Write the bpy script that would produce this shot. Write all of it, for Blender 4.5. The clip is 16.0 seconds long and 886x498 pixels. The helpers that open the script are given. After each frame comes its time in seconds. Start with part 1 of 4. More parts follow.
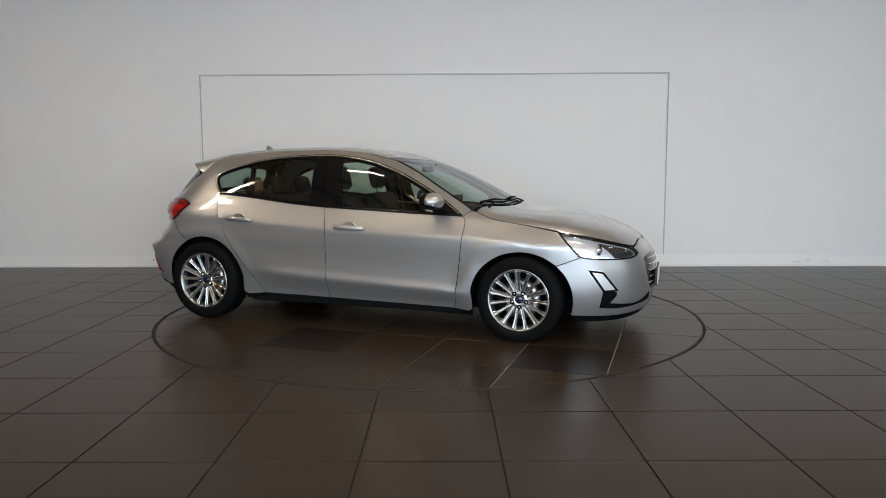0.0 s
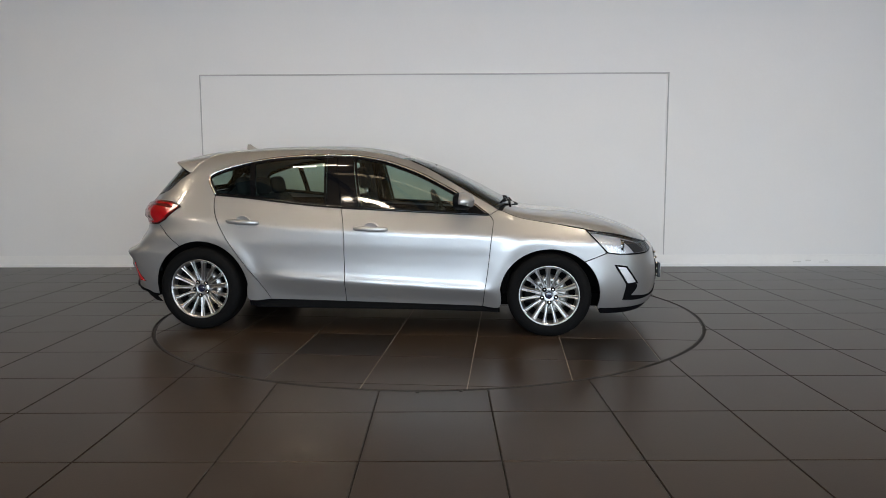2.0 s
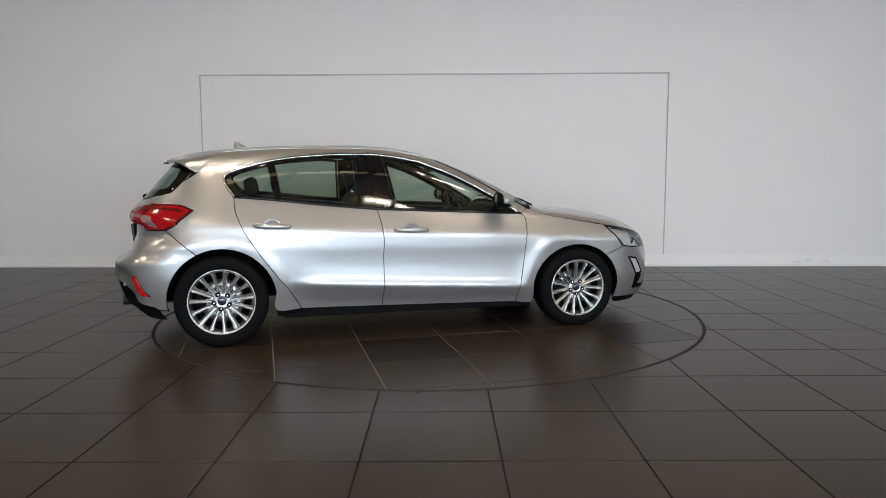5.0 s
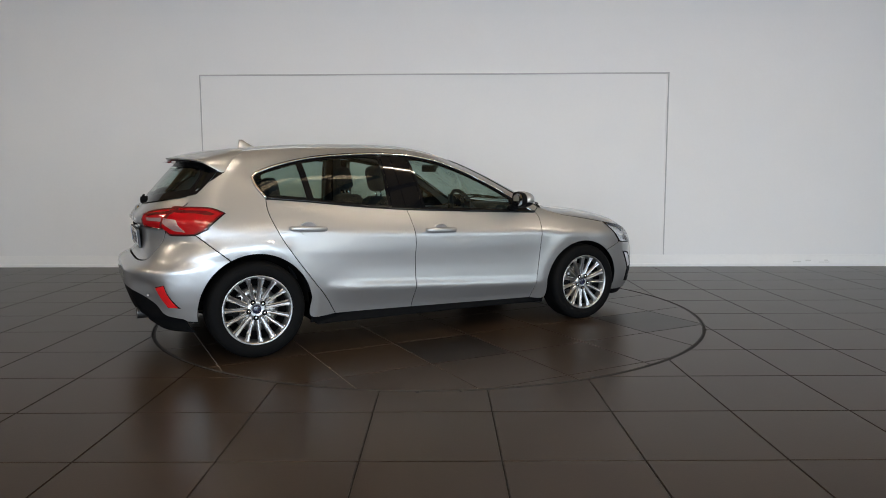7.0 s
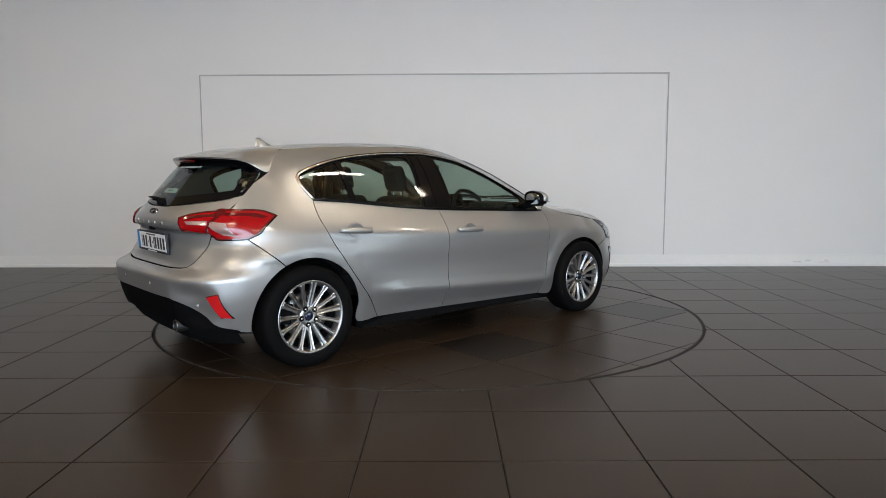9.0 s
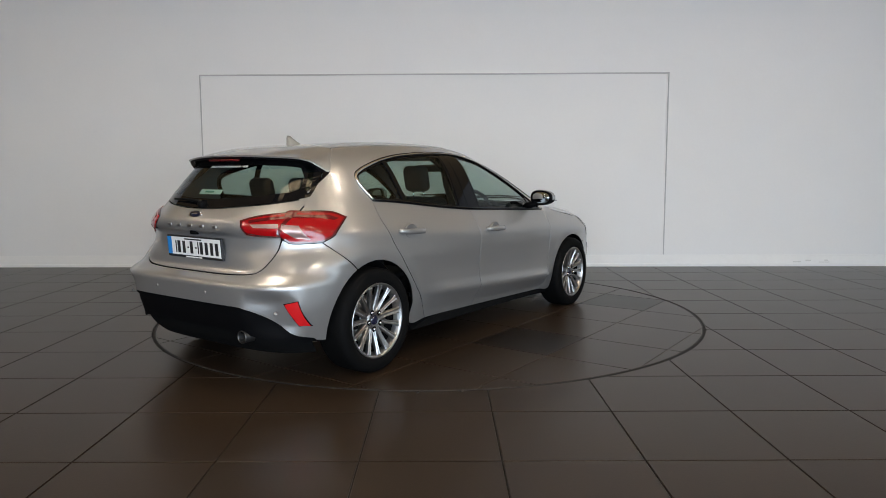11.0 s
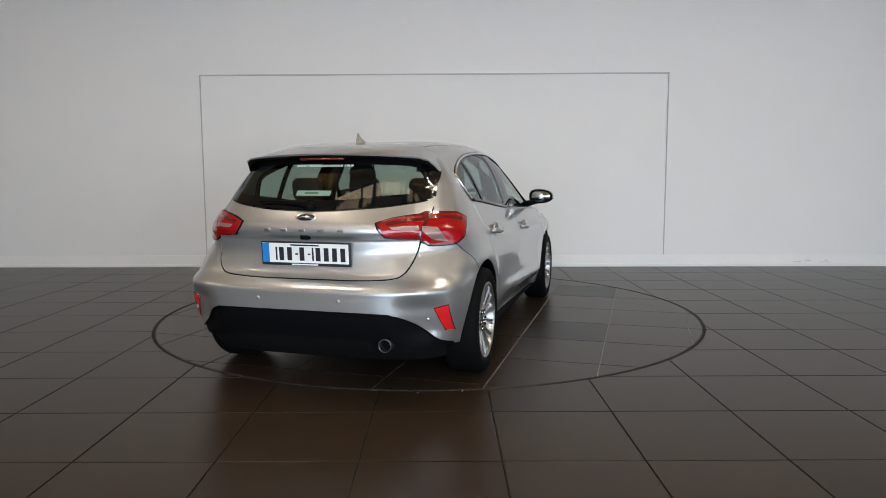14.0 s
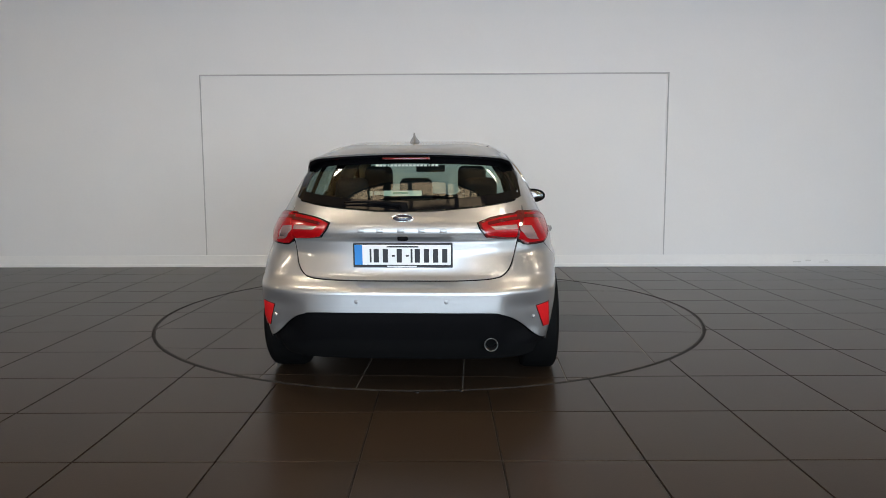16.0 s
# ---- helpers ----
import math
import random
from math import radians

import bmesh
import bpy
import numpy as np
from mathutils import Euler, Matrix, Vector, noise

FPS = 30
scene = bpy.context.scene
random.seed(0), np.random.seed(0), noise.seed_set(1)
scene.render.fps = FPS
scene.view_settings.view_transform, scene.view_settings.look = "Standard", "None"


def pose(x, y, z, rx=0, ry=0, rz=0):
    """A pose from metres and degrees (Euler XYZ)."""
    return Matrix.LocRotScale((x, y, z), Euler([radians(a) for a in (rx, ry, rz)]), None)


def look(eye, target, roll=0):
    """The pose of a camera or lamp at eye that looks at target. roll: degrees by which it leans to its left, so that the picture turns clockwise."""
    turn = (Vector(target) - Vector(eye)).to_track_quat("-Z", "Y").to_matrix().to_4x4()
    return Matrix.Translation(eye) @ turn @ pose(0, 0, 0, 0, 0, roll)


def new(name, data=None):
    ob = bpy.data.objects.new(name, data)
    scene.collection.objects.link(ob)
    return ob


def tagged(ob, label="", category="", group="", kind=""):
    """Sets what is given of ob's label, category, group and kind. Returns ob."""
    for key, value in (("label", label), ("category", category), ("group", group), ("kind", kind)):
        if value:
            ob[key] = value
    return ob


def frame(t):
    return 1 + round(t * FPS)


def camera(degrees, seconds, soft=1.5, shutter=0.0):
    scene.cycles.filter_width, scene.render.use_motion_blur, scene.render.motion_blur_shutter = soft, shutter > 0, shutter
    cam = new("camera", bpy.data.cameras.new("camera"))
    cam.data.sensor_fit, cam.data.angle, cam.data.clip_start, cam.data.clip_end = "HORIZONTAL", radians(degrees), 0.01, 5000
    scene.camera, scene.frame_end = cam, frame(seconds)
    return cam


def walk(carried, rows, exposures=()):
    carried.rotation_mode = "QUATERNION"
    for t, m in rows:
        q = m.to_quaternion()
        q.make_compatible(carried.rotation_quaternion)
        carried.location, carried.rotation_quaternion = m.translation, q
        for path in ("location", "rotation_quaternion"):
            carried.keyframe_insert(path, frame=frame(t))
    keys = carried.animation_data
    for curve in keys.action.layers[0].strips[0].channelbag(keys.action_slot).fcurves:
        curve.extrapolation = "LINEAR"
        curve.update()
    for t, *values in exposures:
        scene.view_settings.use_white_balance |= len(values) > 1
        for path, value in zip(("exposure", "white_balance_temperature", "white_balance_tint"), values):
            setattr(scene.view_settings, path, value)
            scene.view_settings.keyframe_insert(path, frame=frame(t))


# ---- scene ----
from mathutils.geometry import delaunay_2d_cdt

# ---- camera: stands still on a tripod ----
EYE = (0.1109, -6.0712, 1.2248)
PITCH, ROLL = 6.3435, 0.2038
cam = camera(65.09, 16.0, soft=0.9)
CAM = pose(*EYE) @ pose(0, 0, 0, 90 - PITCH, 0, 0) @ pose(0, 0, 0, 0, 0, -ROLL)
walk(cam, [(0.0, CAM), (16.0, CAM)])

# ---- world, daylight and exposure ----
scene.view_settings.exposure = 0.10
world = bpy.data.worlds.new("world")
scene.world = world
world.use_nodes = True
nt = world.node_tree
sky = nt.nodes.new("ShaderNodeTexSky")
sky.sky_type, sky.sun_disc = "NISHITA", False
sky.sun_elevation, sky.sun_rotation = radians(38), radians(150)
nt.links.new(sky.outputs[0], nt.nodes["Background"].inputs[0])
nt.nodes["Background"].inputs[1].default_value = 0.12

# ---- light: daylight through the shop front, lit tubes under the ceiling ----
def area(name, place, size, power, color):
    d = bpy.data.lights.new(name, "AREA")
    d.shape, d.size, d.size_y, d.energy, d.color = "RECTANGLE", size[0], size[1], power, color
    ob = new(name, d)
    ob.matrix_world = place
    return ob


area("daylight_front", look((1.8, -10.74, 1.70), (1.8, 0, 1.70)), (10.6, 2.7), 860, (0.71, 0.855, 1.06))
area("daylight_east", look((9.56, -6.8, 1.70), (0, -6.8, 1.70)), (6.8, 2.7), 105, (0.71, 0.855, 1.06))
LAMPS = [(x, y) for y in (-8.4, -5.0, -1.6) for x in (-5.4, -1.8, 1.8, 5.4)]
for lx, ly in LAMPS:
    area("ceiling_lamp", look((lx, ly, 3.88), (lx, ly + 0.001, 0)), (1.0, 0.10), 21, (1.0, 0.88, 0.73))

# ---- materials ----
def material(name, color, rough=0.5, metal=0.0, grain=None, vary=0.0, bump=0.0, scale=40.0, coat=0.0, per_piece=0.0, spec=0.5, stain=0.0, rough_vary=0.0):
    """A procedural surface: colour with two scales of variation, fine relief, uneven gloss."""
    m = bpy.data.materials.new(name)
    m.use_nodes = True
    n, l = m.node_tree.nodes, m.node_tree.links
    b = n["Principled BSDF"]
    b.inputs["Base Color"].default_value = (*color, 1)
    b.inputs["Roughness"].default_value = rough
    b.inputs["Metallic"].default_value = metal
    b.inputs["Specular IOR Level"].default_value = spec
    if coat:
        b.inputs["Coat Weight"].default_value = coat
        b.inputs["Coat Roughness"].default_value = 0.04
    if not (vary or bump or per_piece or stain or rough_vary):
        return m
    tc = n.new("ShaderNodeTexCoord")
    fine = n.new("ShaderNodeTexNoise")
    fine.inputs["Scale"].default_value, fine.inputs["Detail"].default_value = scale, 6
    big = n.new("ShaderNodeTexNoise")
    big.inputs["Scale"].default_value, big.inputs["Detail"].default_value = scale / 22, 4
    l.new(tc.outputs["Object"], fine.inputs["Vector"])
    geo = n.new("ShaderNodeNewGeometry")
    l.new(geo.outputs["Position"] if per_piece else tc.outputs["Object"], big.inputs["Vector"])

    def mul(a, k, off):
        q = n.new("ShaderNodeMath")
        q.operation = "MULTIPLY_ADD"
        l.new(a, q.inputs[0])
        q.inputs[1].default_value, q.inputs[2].default_value = k, off
        return q.outputs[0]

    def times(a, c):
        q = n.new("ShaderNodeMath")
        q.operation = "MULTIPLY"
        l.new(a, q.inputs[0]), l.new(c, q.inputs[1])
        return q.outputs[0]
    value = times(mul(fine.outputs["Fac"], 2 * vary, 1 - vary), mul(big.outputs["Fac"], 2 * (stain or vary), 1 - (stain or vary)))
    if per_piece:
        info = n.new("ShaderNodeObjectInfo")
        value = times(value, mul(info.outputs["Random"], 2 * per_piece, 1 - per_piece))
    mix = n.new("ShaderNodeVectorMath")
    mix.operation = "SCALE"
    mix.inputs[0].default_value = color
    l.new(value, mix.inputs["Scale"])
    l.new(mix.outputs[0], b.inputs["Base Color"])
    if rough_vary:
        l.new(mul(big.outputs["Fac"], 2 * rough_vary, rough - rough_vary), b.inputs["Roughness"])
    if bump:
        bp = n.new("ShaderNodeBump")
        bp.inputs["Strength"].default_value, bp.inputs["Distance"].default_value = bump, 0.002
        l.new(fine.outputs["Fac"], bp.inputs["Height"])
        l.new(bp.outputs[0], b.inputs["Normal"])
    return m


def glow(name, color, strength):
    m = bpy.data.materials.new(name)
    m.use_nodes = True
    n, l = m.node_tree.nodes, m.node_tree.links
    e = n.new("ShaderNodeEmission")
    e.inputs[0].default_value, e.inputs[1].default_value = (*color, 1), strength
    l.new(e.outputs[0], n["Material Output"].inputs[0])
    return m


def pane(name, tint, base=0.04, rough=0.0):
    """Thin tinted glass: light goes straight through, the gloss rises towards grazing angles."""
    m = bpy.data.materials.new(name)
    m.use_nodes = True
    n, l = m.node_tree.nodes, m.node_tree.links
    a, g, f, x = (n.new("ShaderNode" + k) for k in ("BsdfTransparent", "BsdfGlossy", "LayerWeight", "MixShader"))
    a.inputs[0].default_value = (*tint, 1)
    g.inputs["Roughness"].default_value = rough
    f.inputs["Blend"].default_value = 0.5
    p, q = n.new("ShaderNodeMath"), n.new("ShaderNodeMath")
    p.operation, q.operation = "POWER", "MULTIPLY_ADD"
    p.inputs[1].default_value = 5.0
    q.inputs[1].default_value, q.inputs[2].default_value = 1 - 2 * base, 2 * base
    l.new(f.outputs["Facing"], p.inputs[0]), l.new(p.outputs[0], q.inputs[0])
    l.new(q.outputs[0], x.inputs[0]), l.new(a.outputs[0], x.inputs[1]), l.new(g.outputs[0], x.inputs[2])
    l.new(x.outputs[0], n["Material Output"].inputs[0])
    return m


def silver_paint():
    """Metallic silver with fine flakes under a clear coat."""
    m = material("silver_paint", (0.405, 0.40, 0.39), 0.36, 0.72, coat=1.0)
    n, l = m.node_tree.nodes, m.node_tree.links
    b = n["Principled BSDF"]
    b.inputs["Coat Roughness"].default_value = 0.02
    tc, v = n.new("ShaderNodeTexCoord"), n.new("ShaderNodeTexVoronoi")
    v.inputs["Scale"].default_value = 900
    l.new(tc.outputs["Object"], v.inputs["Vector"])
    bp = n.new("ShaderNodeBump")
    bp.inputs["Strength"].default_value, bp.inputs["Distance"].default_value = 0.05, 0.0005
    l.new(v.outputs["Distance"], bp.inputs["Height"])
    l.new(bp.outputs[0], b.inputs["Normal"])
    return m


PAINT = silver_paint()
TILE = material("floor_tile", (0.0280, 0.0184, 0.0118), 0.30, vary=0.08, bump=0.08, scale=60, per_piece=0.06, stain=0.08, rough_vary=0.015, spec=0.17)
TILE_DARK = material("replaced_tile", (0.012, 0.0085, 0.0062), 0.36, vary=0.10, bump=0.10, scale=60, per_piece=0.05, stain=0.10, rough_vary=0.03, spec=0.22)
GROUT = material("grout", (0.006, 0.005, 0.004), 0.9, vary=0.3, bump=0.3, scale=80)
GROUT_PALE = material("dusty_grout", (0.30, 0.27, 0.23), 0.85, vary=0.45, bump=0.3, scale=14, stain=0.5)
WALL = material("wall_paint", (0.78, 0.78, 0.775), 0.62, vary=0.015, bump=0.12, scale=30, stain=0.025, spec=0.3)
# for side walls out of view: dark so the flanks reflect less
WALL_UNSEEN = material("unseen_wall_dark", (0.16, 0.15, 0.14), 0.7, vary=0.03, bump=0.12, scale=30, stain=0.05, spec=0.3)
TRIM = material("painted_trim", (0.82, 0.815, 0.80), 0.45, vary=0.03, bump=0.1, scale=18, stain=0.04)
CONDUIT = material("trunking", (0.46, 0.46, 0.46), 0.5, vary=0.05, bump=0.1, scale=25)
CEIL = material("ceiling_board", (0.64, 0.43, 0.21), 0.8, vary=0.05, bump=0.2, scale=30)
STEEL = material("dark_rim", (0.006, 0.0055, 0.005), 0.6, 0.0, vary=0.2, bump=0.1, scale=50)
BLACK = material("black_plastic", (0.0035, 0.0035, 0.004), 0.62, vary=0.15, bump=0.35, scale=260, spec=0.05)
GLOSS_BLACK = material("gloss_black", (0.004, 0.004, 0.0045), 0.05, spec=0.30)
DARK = material("dark_inside", (0.004, 0.004, 0.004), 0.9, vary=0.2, scale=30, spec=0.1)
RUBBER = material("tyre_rubber", (0.0035, 0.0035, 0.0035), 0.72, vary=0.2, bump=0.3, scale=90, spec=0.08)
# near-black that stands for the shade inside the panel gaps
GAP_SHADE = material("gap_shade", (0.004, 0.004, 0.004), 0.8, spec=0.1)
ALLOY = material("alloy", (0.46, 0.455, 0.45), 0.34, 1.0, vary=0.03, scale=60, rough_vary=0.04)
DISC = material("brake_disc", (0.36, 0.35, 0.33), 0.35, 1.0, vary=0.15, scale=60)
CHROME = material("chrome", (0.88, 0.88, 0.89), 0.20, 1.0)
# mirror dulled: the dark reflection it should show is put into its colour
MIRROR = material("mirror_glass", (0.30, 0.33, 0.35), 0.02, 1.0)
CHIP = material("chipped_paint", (0.62, 0.61, 0.59), 0.7, vary=0.2, bump=0.5, scale=60)
CLOTH = material("seat_cloth", (0.009, 0.009, 0.0105), 0.85, vary=0.25, bump=0.6, scale=220)
INNER = material("interior_plastic", (0.011, 0.011, 0.012), 0.65, vary=0.15, bump=0.3, scale=160)
HEADLINER = material("headliner", (0.42, 0.40, 0.37), 0.9, vary=0.08, bump=0.3, scale=120)
RED = material("red_lens", (0.31, 0.0025, 0.005), 0.10, vary=0.12, bump=0.25, scale=150, coat=0.5)
RED_DEEP = material("deep_red_lens", (0.10, 0.003, 0.005), 0.12, coat=1.0)
REFLECTOR = material("reflector_red", (0.62, 0.012, 0.015), 0.18, vary=0.1, bump=0.5, scale=400, coat=1.0)
CLEAR = material("lamp_chrome", (0.86, 0.86, 0.88), 0.22, 0.55, vary=0.1, bump=0.6, scale=90)
TAIL_CLEAR = material("tail_clear", (0.42, 0.27, 0.25), 0.22, 0.45, vary=0.12, bump=0.7, scale=120, coat=1.0)
WHITE = material("white_plate", (0.78, 0.78, 0.76), 0.35, vary=0.02, scale=40)
BLUE = material("blue_band", (0.015, 0.19, 0.52), 0.4, vary=0.03, scale=40)
INK = material("black_ink", (0.012, 0.012, 0.014), 0.5)
BADGE = material("badge_enamel", (0.008, 0.010, 0.028), 0.12, coat=1.0)
EXHAUST = material("exhaust_steel", (0.16, 0.155, 0.15), 0.4, 1.0, vary=0.2, scale=60)
STICKER = material("window_sticker", (0.62, 0.66, 0.60), 0.6, vary=0.05, scale=60)
STICKER_GREEN = material("green_print", (0.10, 0.26, 0.20), 0.6)
ASPHALT = material("asphalt", (0.06, 0.06, 0.06), 0.9, vary=0.2, bump=0.5, scale=40)
ALU = material("window_frame_metal", (0.05, 0.05, 0.05), 0.5, 0.3)
GLASS = pane("car_glass", (0.58, 0.70, 0.66))
GLASS_REAR = pane("rear_glass_tint", (0.55, 0.67, 0.635))
SCREEN = pane("windscreen_glass", (0.66, 0.77, 0.735))
LENS = pane("clear_lens", (0.92, 0.93, 0.94))
SHOPGLASS = pane("shop_glass", (0.9, 0.93, 0.92))
TUBE = glow("lit_tube", (1.0, 0.82, 0.58), 62.0)
RAFT = glow("lit_ceiling_panel", (1.0, 0.76, 0.48), 3.6)


def streak(m, scale, low):
    """Uneven streaks in a lit panel's brightness."""
    n, l = m.node_tree.nodes, m.node_tree.links
    tc, mp, no, q = (n.new("ShaderNode" + k) for k in ("TexCoord", "Mapping", "TexNoise", "MapRange"))
    mp.inputs["Scale"].default_value = scale
    no.inputs["Scale"].default_value, no.inputs["Detail"].default_value = 1.0, 5
    e = n["Emission"]
    q.inputs["From Min"].default_value, q.inputs["From Max"].default_value = 0.35, 0.65
    q.inputs["To Min"].default_value, q.inputs["To Max"].default_value = low, e.inputs[1].default_value
    l.new(tc.outputs["Object"], mp.inputs["Vector"]), l.new(mp.outputs[0], no.inputs["Vector"])
    l.new(no.outputs["Fac"], q.inputs["Value"]), l.new(q.outputs[0], e.inputs[1])


streak(RAFT, (5, 45, 1), 1.2)
BEAM = material("dark_beam", (0.035, 0.028, 0.022), 0.6, vary=0.15, bump=0.2, scale=20)

# ---- building tools ----
def finish(name, bm, mat, smooth=True):
    me = bpy.data.meshes.new(name)
    bm.normal_update()
    bm.to_mesh(me)
    bm.free()
    me.materials.append(mat)
    if smooth:
        me.polygons.foreach_set("use_smooth", [True] * len(me.polygons))
    return me


def part(name, bm, mat, parent=None, label="", smooth=True):
    """One bmesh as one mesh object, under a thing or a part."""
    ob = new(name, bm if isinstance(bm, bpy.types.Mesh) else finish(name, bm, mat, smooth))
    if parent is not None:
        ob.parent = parent
    return tagged(ob, label)


def box(bm, lo, hi, bevel=0.0, seg=2):
    g = bmesh.ops.create_cube(bm, size=1.0)
    sz = [b - a for a, b in zip(lo, hi)]
    bmesh.ops.scale(bm, vec=sz, verts=g["verts"])
    bmesh.ops.translate(bm, vec=[(a + b) / 2 for a, b in zip(lo, hi)], verts=g["verts"])
    if bevel:
        es = {e for v in g["verts"] for e in v.link_edges}
        bmesh.ops.bevel(bm, geom=list(es), offset=bevel, segments=seg, affect="EDGES", profile=0.5)
    return bm


def boxed(lo, hi, bevel=0.0, seg=2):
    return box(bmesh.new(), lo, hi, bevel, seg)


def lathe(bm, profile, axis="y", n=48, centre=(0, 0, 0), closed=False):
    """Turns (radius, offset) pairs round an axis."""
    rings = []
    for r, o in profile:
        row = []
        for i in range(n):
            a = 2 * math.pi * i / n
            c, s = r * math.cos(a), r * math.sin(a)
            p = {"y": (c, o, s), "z": (c, s, o), "x": (o, c, s)}[axis]
            row.append(bm.verts.new([p[k] + centre[k] for k in range(3)]))
        rings.append(row)
    pairs = list(zip(rings, rings[1:])) + ([(rings[-1], rings[0])] if closed else [])
    for a, b in pairs:
        for i in range(n):
            bm.faces.new((a[i], a[(i + 1) % n], b[(i + 1) % n], b[i]))
    bmesh.ops.recalc_face_normals(bm, faces=bm.faces[:])
    return bm


def tube(bm, path, radius, n=8, flat=1.0):
    """A round or flattened bar along a line of points."""
    rings = []
    for i, p in enumerate(path):
        d = (Vector(path[min(i + 1, len(path) - 1)]) - Vector(path[max(i - 1, 0)])).normalized()
        a = d.cross(Vector((0, 0, 1)) if abs(d.z) < 0.9 else Vector((0, 1, 0))).normalized()
        b = d.cross(a)
        r = radius[i] if isinstance(radius, (list, tuple)) else radius
        rings.append([bm.verts.new(Vector(p) + a * r * math.cos(k * 2 * math.pi / n) * flat + b * r * math.sin(k * 2 * math.pi / n)) for k in range(n)])
    for a, b in zip(rings, rings[1:]):
        for k in range(n):
            bm.faces.new((a[k], a[(k + 1) % n], b[(k + 1) % n], b[k]))
    bm.faces.new(rings[0]), bm.faces.new(rings[-1])
    bmesh.ops.recalc_face_normals(bm, faces=bm.faces[:])
    return bm


def spline(pts, step=0.02):
    """A line through control points, rounded."""
    out = []
    n = len(pts)
    for i in range(n - 1):
        p0, p1, p2, p3 = (pts[max(0, min(n - 1, i + k))] for k in (-1, 0, 1, 2))
        m = max(1, int(math.dist(p1, p2) / step))
        for k in range(m):
            t = k / m
            out.append(tuple(0.5 * (2 * b + (c - a) * t + (2 * a - 5 * b + 4 * c - d) * t * t + (3 * b - a - 3 * c + d) * t ** 3) for a, b, c, d in zip(p0, p1, p2, p3)))
    out.append(tuple(pts[-1]))
    return out


def loop(*runs, step=0.02):
    """A closed outline from runs of control points: rounded within a run, corners between runs."""
    out = []
    for run in runs:
        for p in spline(run, step):
            if not out or math.dist(p, out[-1]) > 1e-3:
                out.append(p)
    while math.dist(out[0], out[-1]) < 1e-3:
        out.pop()
    return out


def area2(poly):
    return sum(a[0] * b[1] - b[0] * a[1] for a, b in zip(poly, poly[1:] + poly[:1])) / 2


def shrink(poly, d):
    """The outline moved inwards by d."""
    n, out = len(poly), []
    for i in range(n):
        a, b, c = poly[i - 1], poly[i], poly[(i + 1) % n]
        e, f = Vector((b[0] - a[0], b[1] - a[1])).normalized(), Vector((c[0] - b[0], c[1] - b[1])).normalized()
        na, nb = Vector((-e.y, e.x)), Vector((-f.y, f.x))
        m = na + nb
        m = m / max(0.9, m.length_squared) * 2 if m.length > 1e-6 else na
        out.append((b[0] + m.x * d, b[1] + m.y * d))
    return out


def panel_mesh(name, outline, skin, mat, step=0.03, gap=0.003, depth=0.02, lift=0.0, flip=False, mirror=False, edge=0.003):
    """A pressed panel: the outline filled on a curved skin, with a turned-in edge."""
    poly = list(outline)
    if area2(poly) < 0:
        poly.reverse()
    if gap:
        poly = shrink(poly, gap)
    arr = np.array(poly)
    lo, hi = arr.min(0), arr.max(0)
    pts = list(poly)
    gx, gy = np.meshgrid(np.arange(lo[0], hi[0] + step, step), np.arange(lo[1], hi[1] + step, step), indexing="ij")
    gx = gx + 0.5 * step * (np.arange(gx.shape[1]) % 2)[None, :]
    cloud = np.stack([gx.ravel(), gy.ravel()], 1)
    hit = np.zeros(len(cloud), bool)
    for (xi, yi), (xj, yj) in zip(poly, poly[-1:] + poly[:-1]):
        if yi != yj:
            cross = ((yi > cloud[:, 1]) != (yj > cloud[:, 1])) & (cloud[:, 0] < (xj - xi) * (cloud[:, 1] - yi) / (yj - yi) + xi)
            hit ^= cross
    cloud = cloud[hit]
    if len(cloud):
        near = np.min(np.hypot(cloud[:, None, 0] - arr[None, :, 0], cloud[:, None, 1] - arr[None, :, 1]), axis=1)
        pts += [tuple(map(float, p)) for p in cloud[near > step * 0.55]]
    n = len(poly)
    vs, _, fs, origin, _, _ = delaunay_2d_cdt([Vector(p) for p in pts], [(i, (i + 1) % n) for i in range(n)], [], 1, 1e-6)
    e = 1e-3

    def at(p, off):
        q = skin(p[0], p[1])
        if off == 0:
            return q
        du, dv = skin(p[0] + e, p[1]) - skin(p[0] - e, p[1]), skin(p[0], p[1] + e) - skin(p[0], p[1] - e)
        m = du.cross(dv)
        m = m.normalized() if m.length > 1e-12 else Vector((0, 0, 1))
        return q + m * off * (-1 if flip else 1)
    bm = bmesh.new()
    s = Vector((1, -1, 1)) if mirror else Vector((1, 1, 1))
    top = [bm.verts.new(at(p, lift) * s) for p in vs]
    for f in fs:
        try:
            bm.faces.new([top[i] for i in f])
        except ValueError:
            pass
    if depth:
        rim = [at(p, lift - edge) * s for p in shrink(poly, -edge * 0.4)]
        low = [at(p, lift - depth) * s for p in poly]
        idx = {}
        for k, src in enumerate(origin):
            for o in src:
                if o < n:
                    idx[o] = k
        a = [bm.verts.new(top[idx[i]].co) if i in idx else bm.verts.new(at(poly[i], lift) * s) for i in range(n)]
        b = [bm.verts.new(q) for q in rim]
        c = [bm.verts.new(q) for q in low]
        for i in range(n):
            j = (i + 1) % n
            bm.faces.new((a[i], b[i], b[j], a[j]))
            # turned-in edges of painted panels go near-black: gap shade put into colour
            bm.faces.new((b[i], c[i], c[j], b[j])).material_index = 1 if mat is PAINT else 0
    turn = flip != mirror
    if turn:
        bmesh.ops.reverse_faces(bm, faces=bm.faces[:])
    me = finish(name, bm, mat)
    if mat is PAINT:
        me.materials.append(GAP_SHADE)
    return me


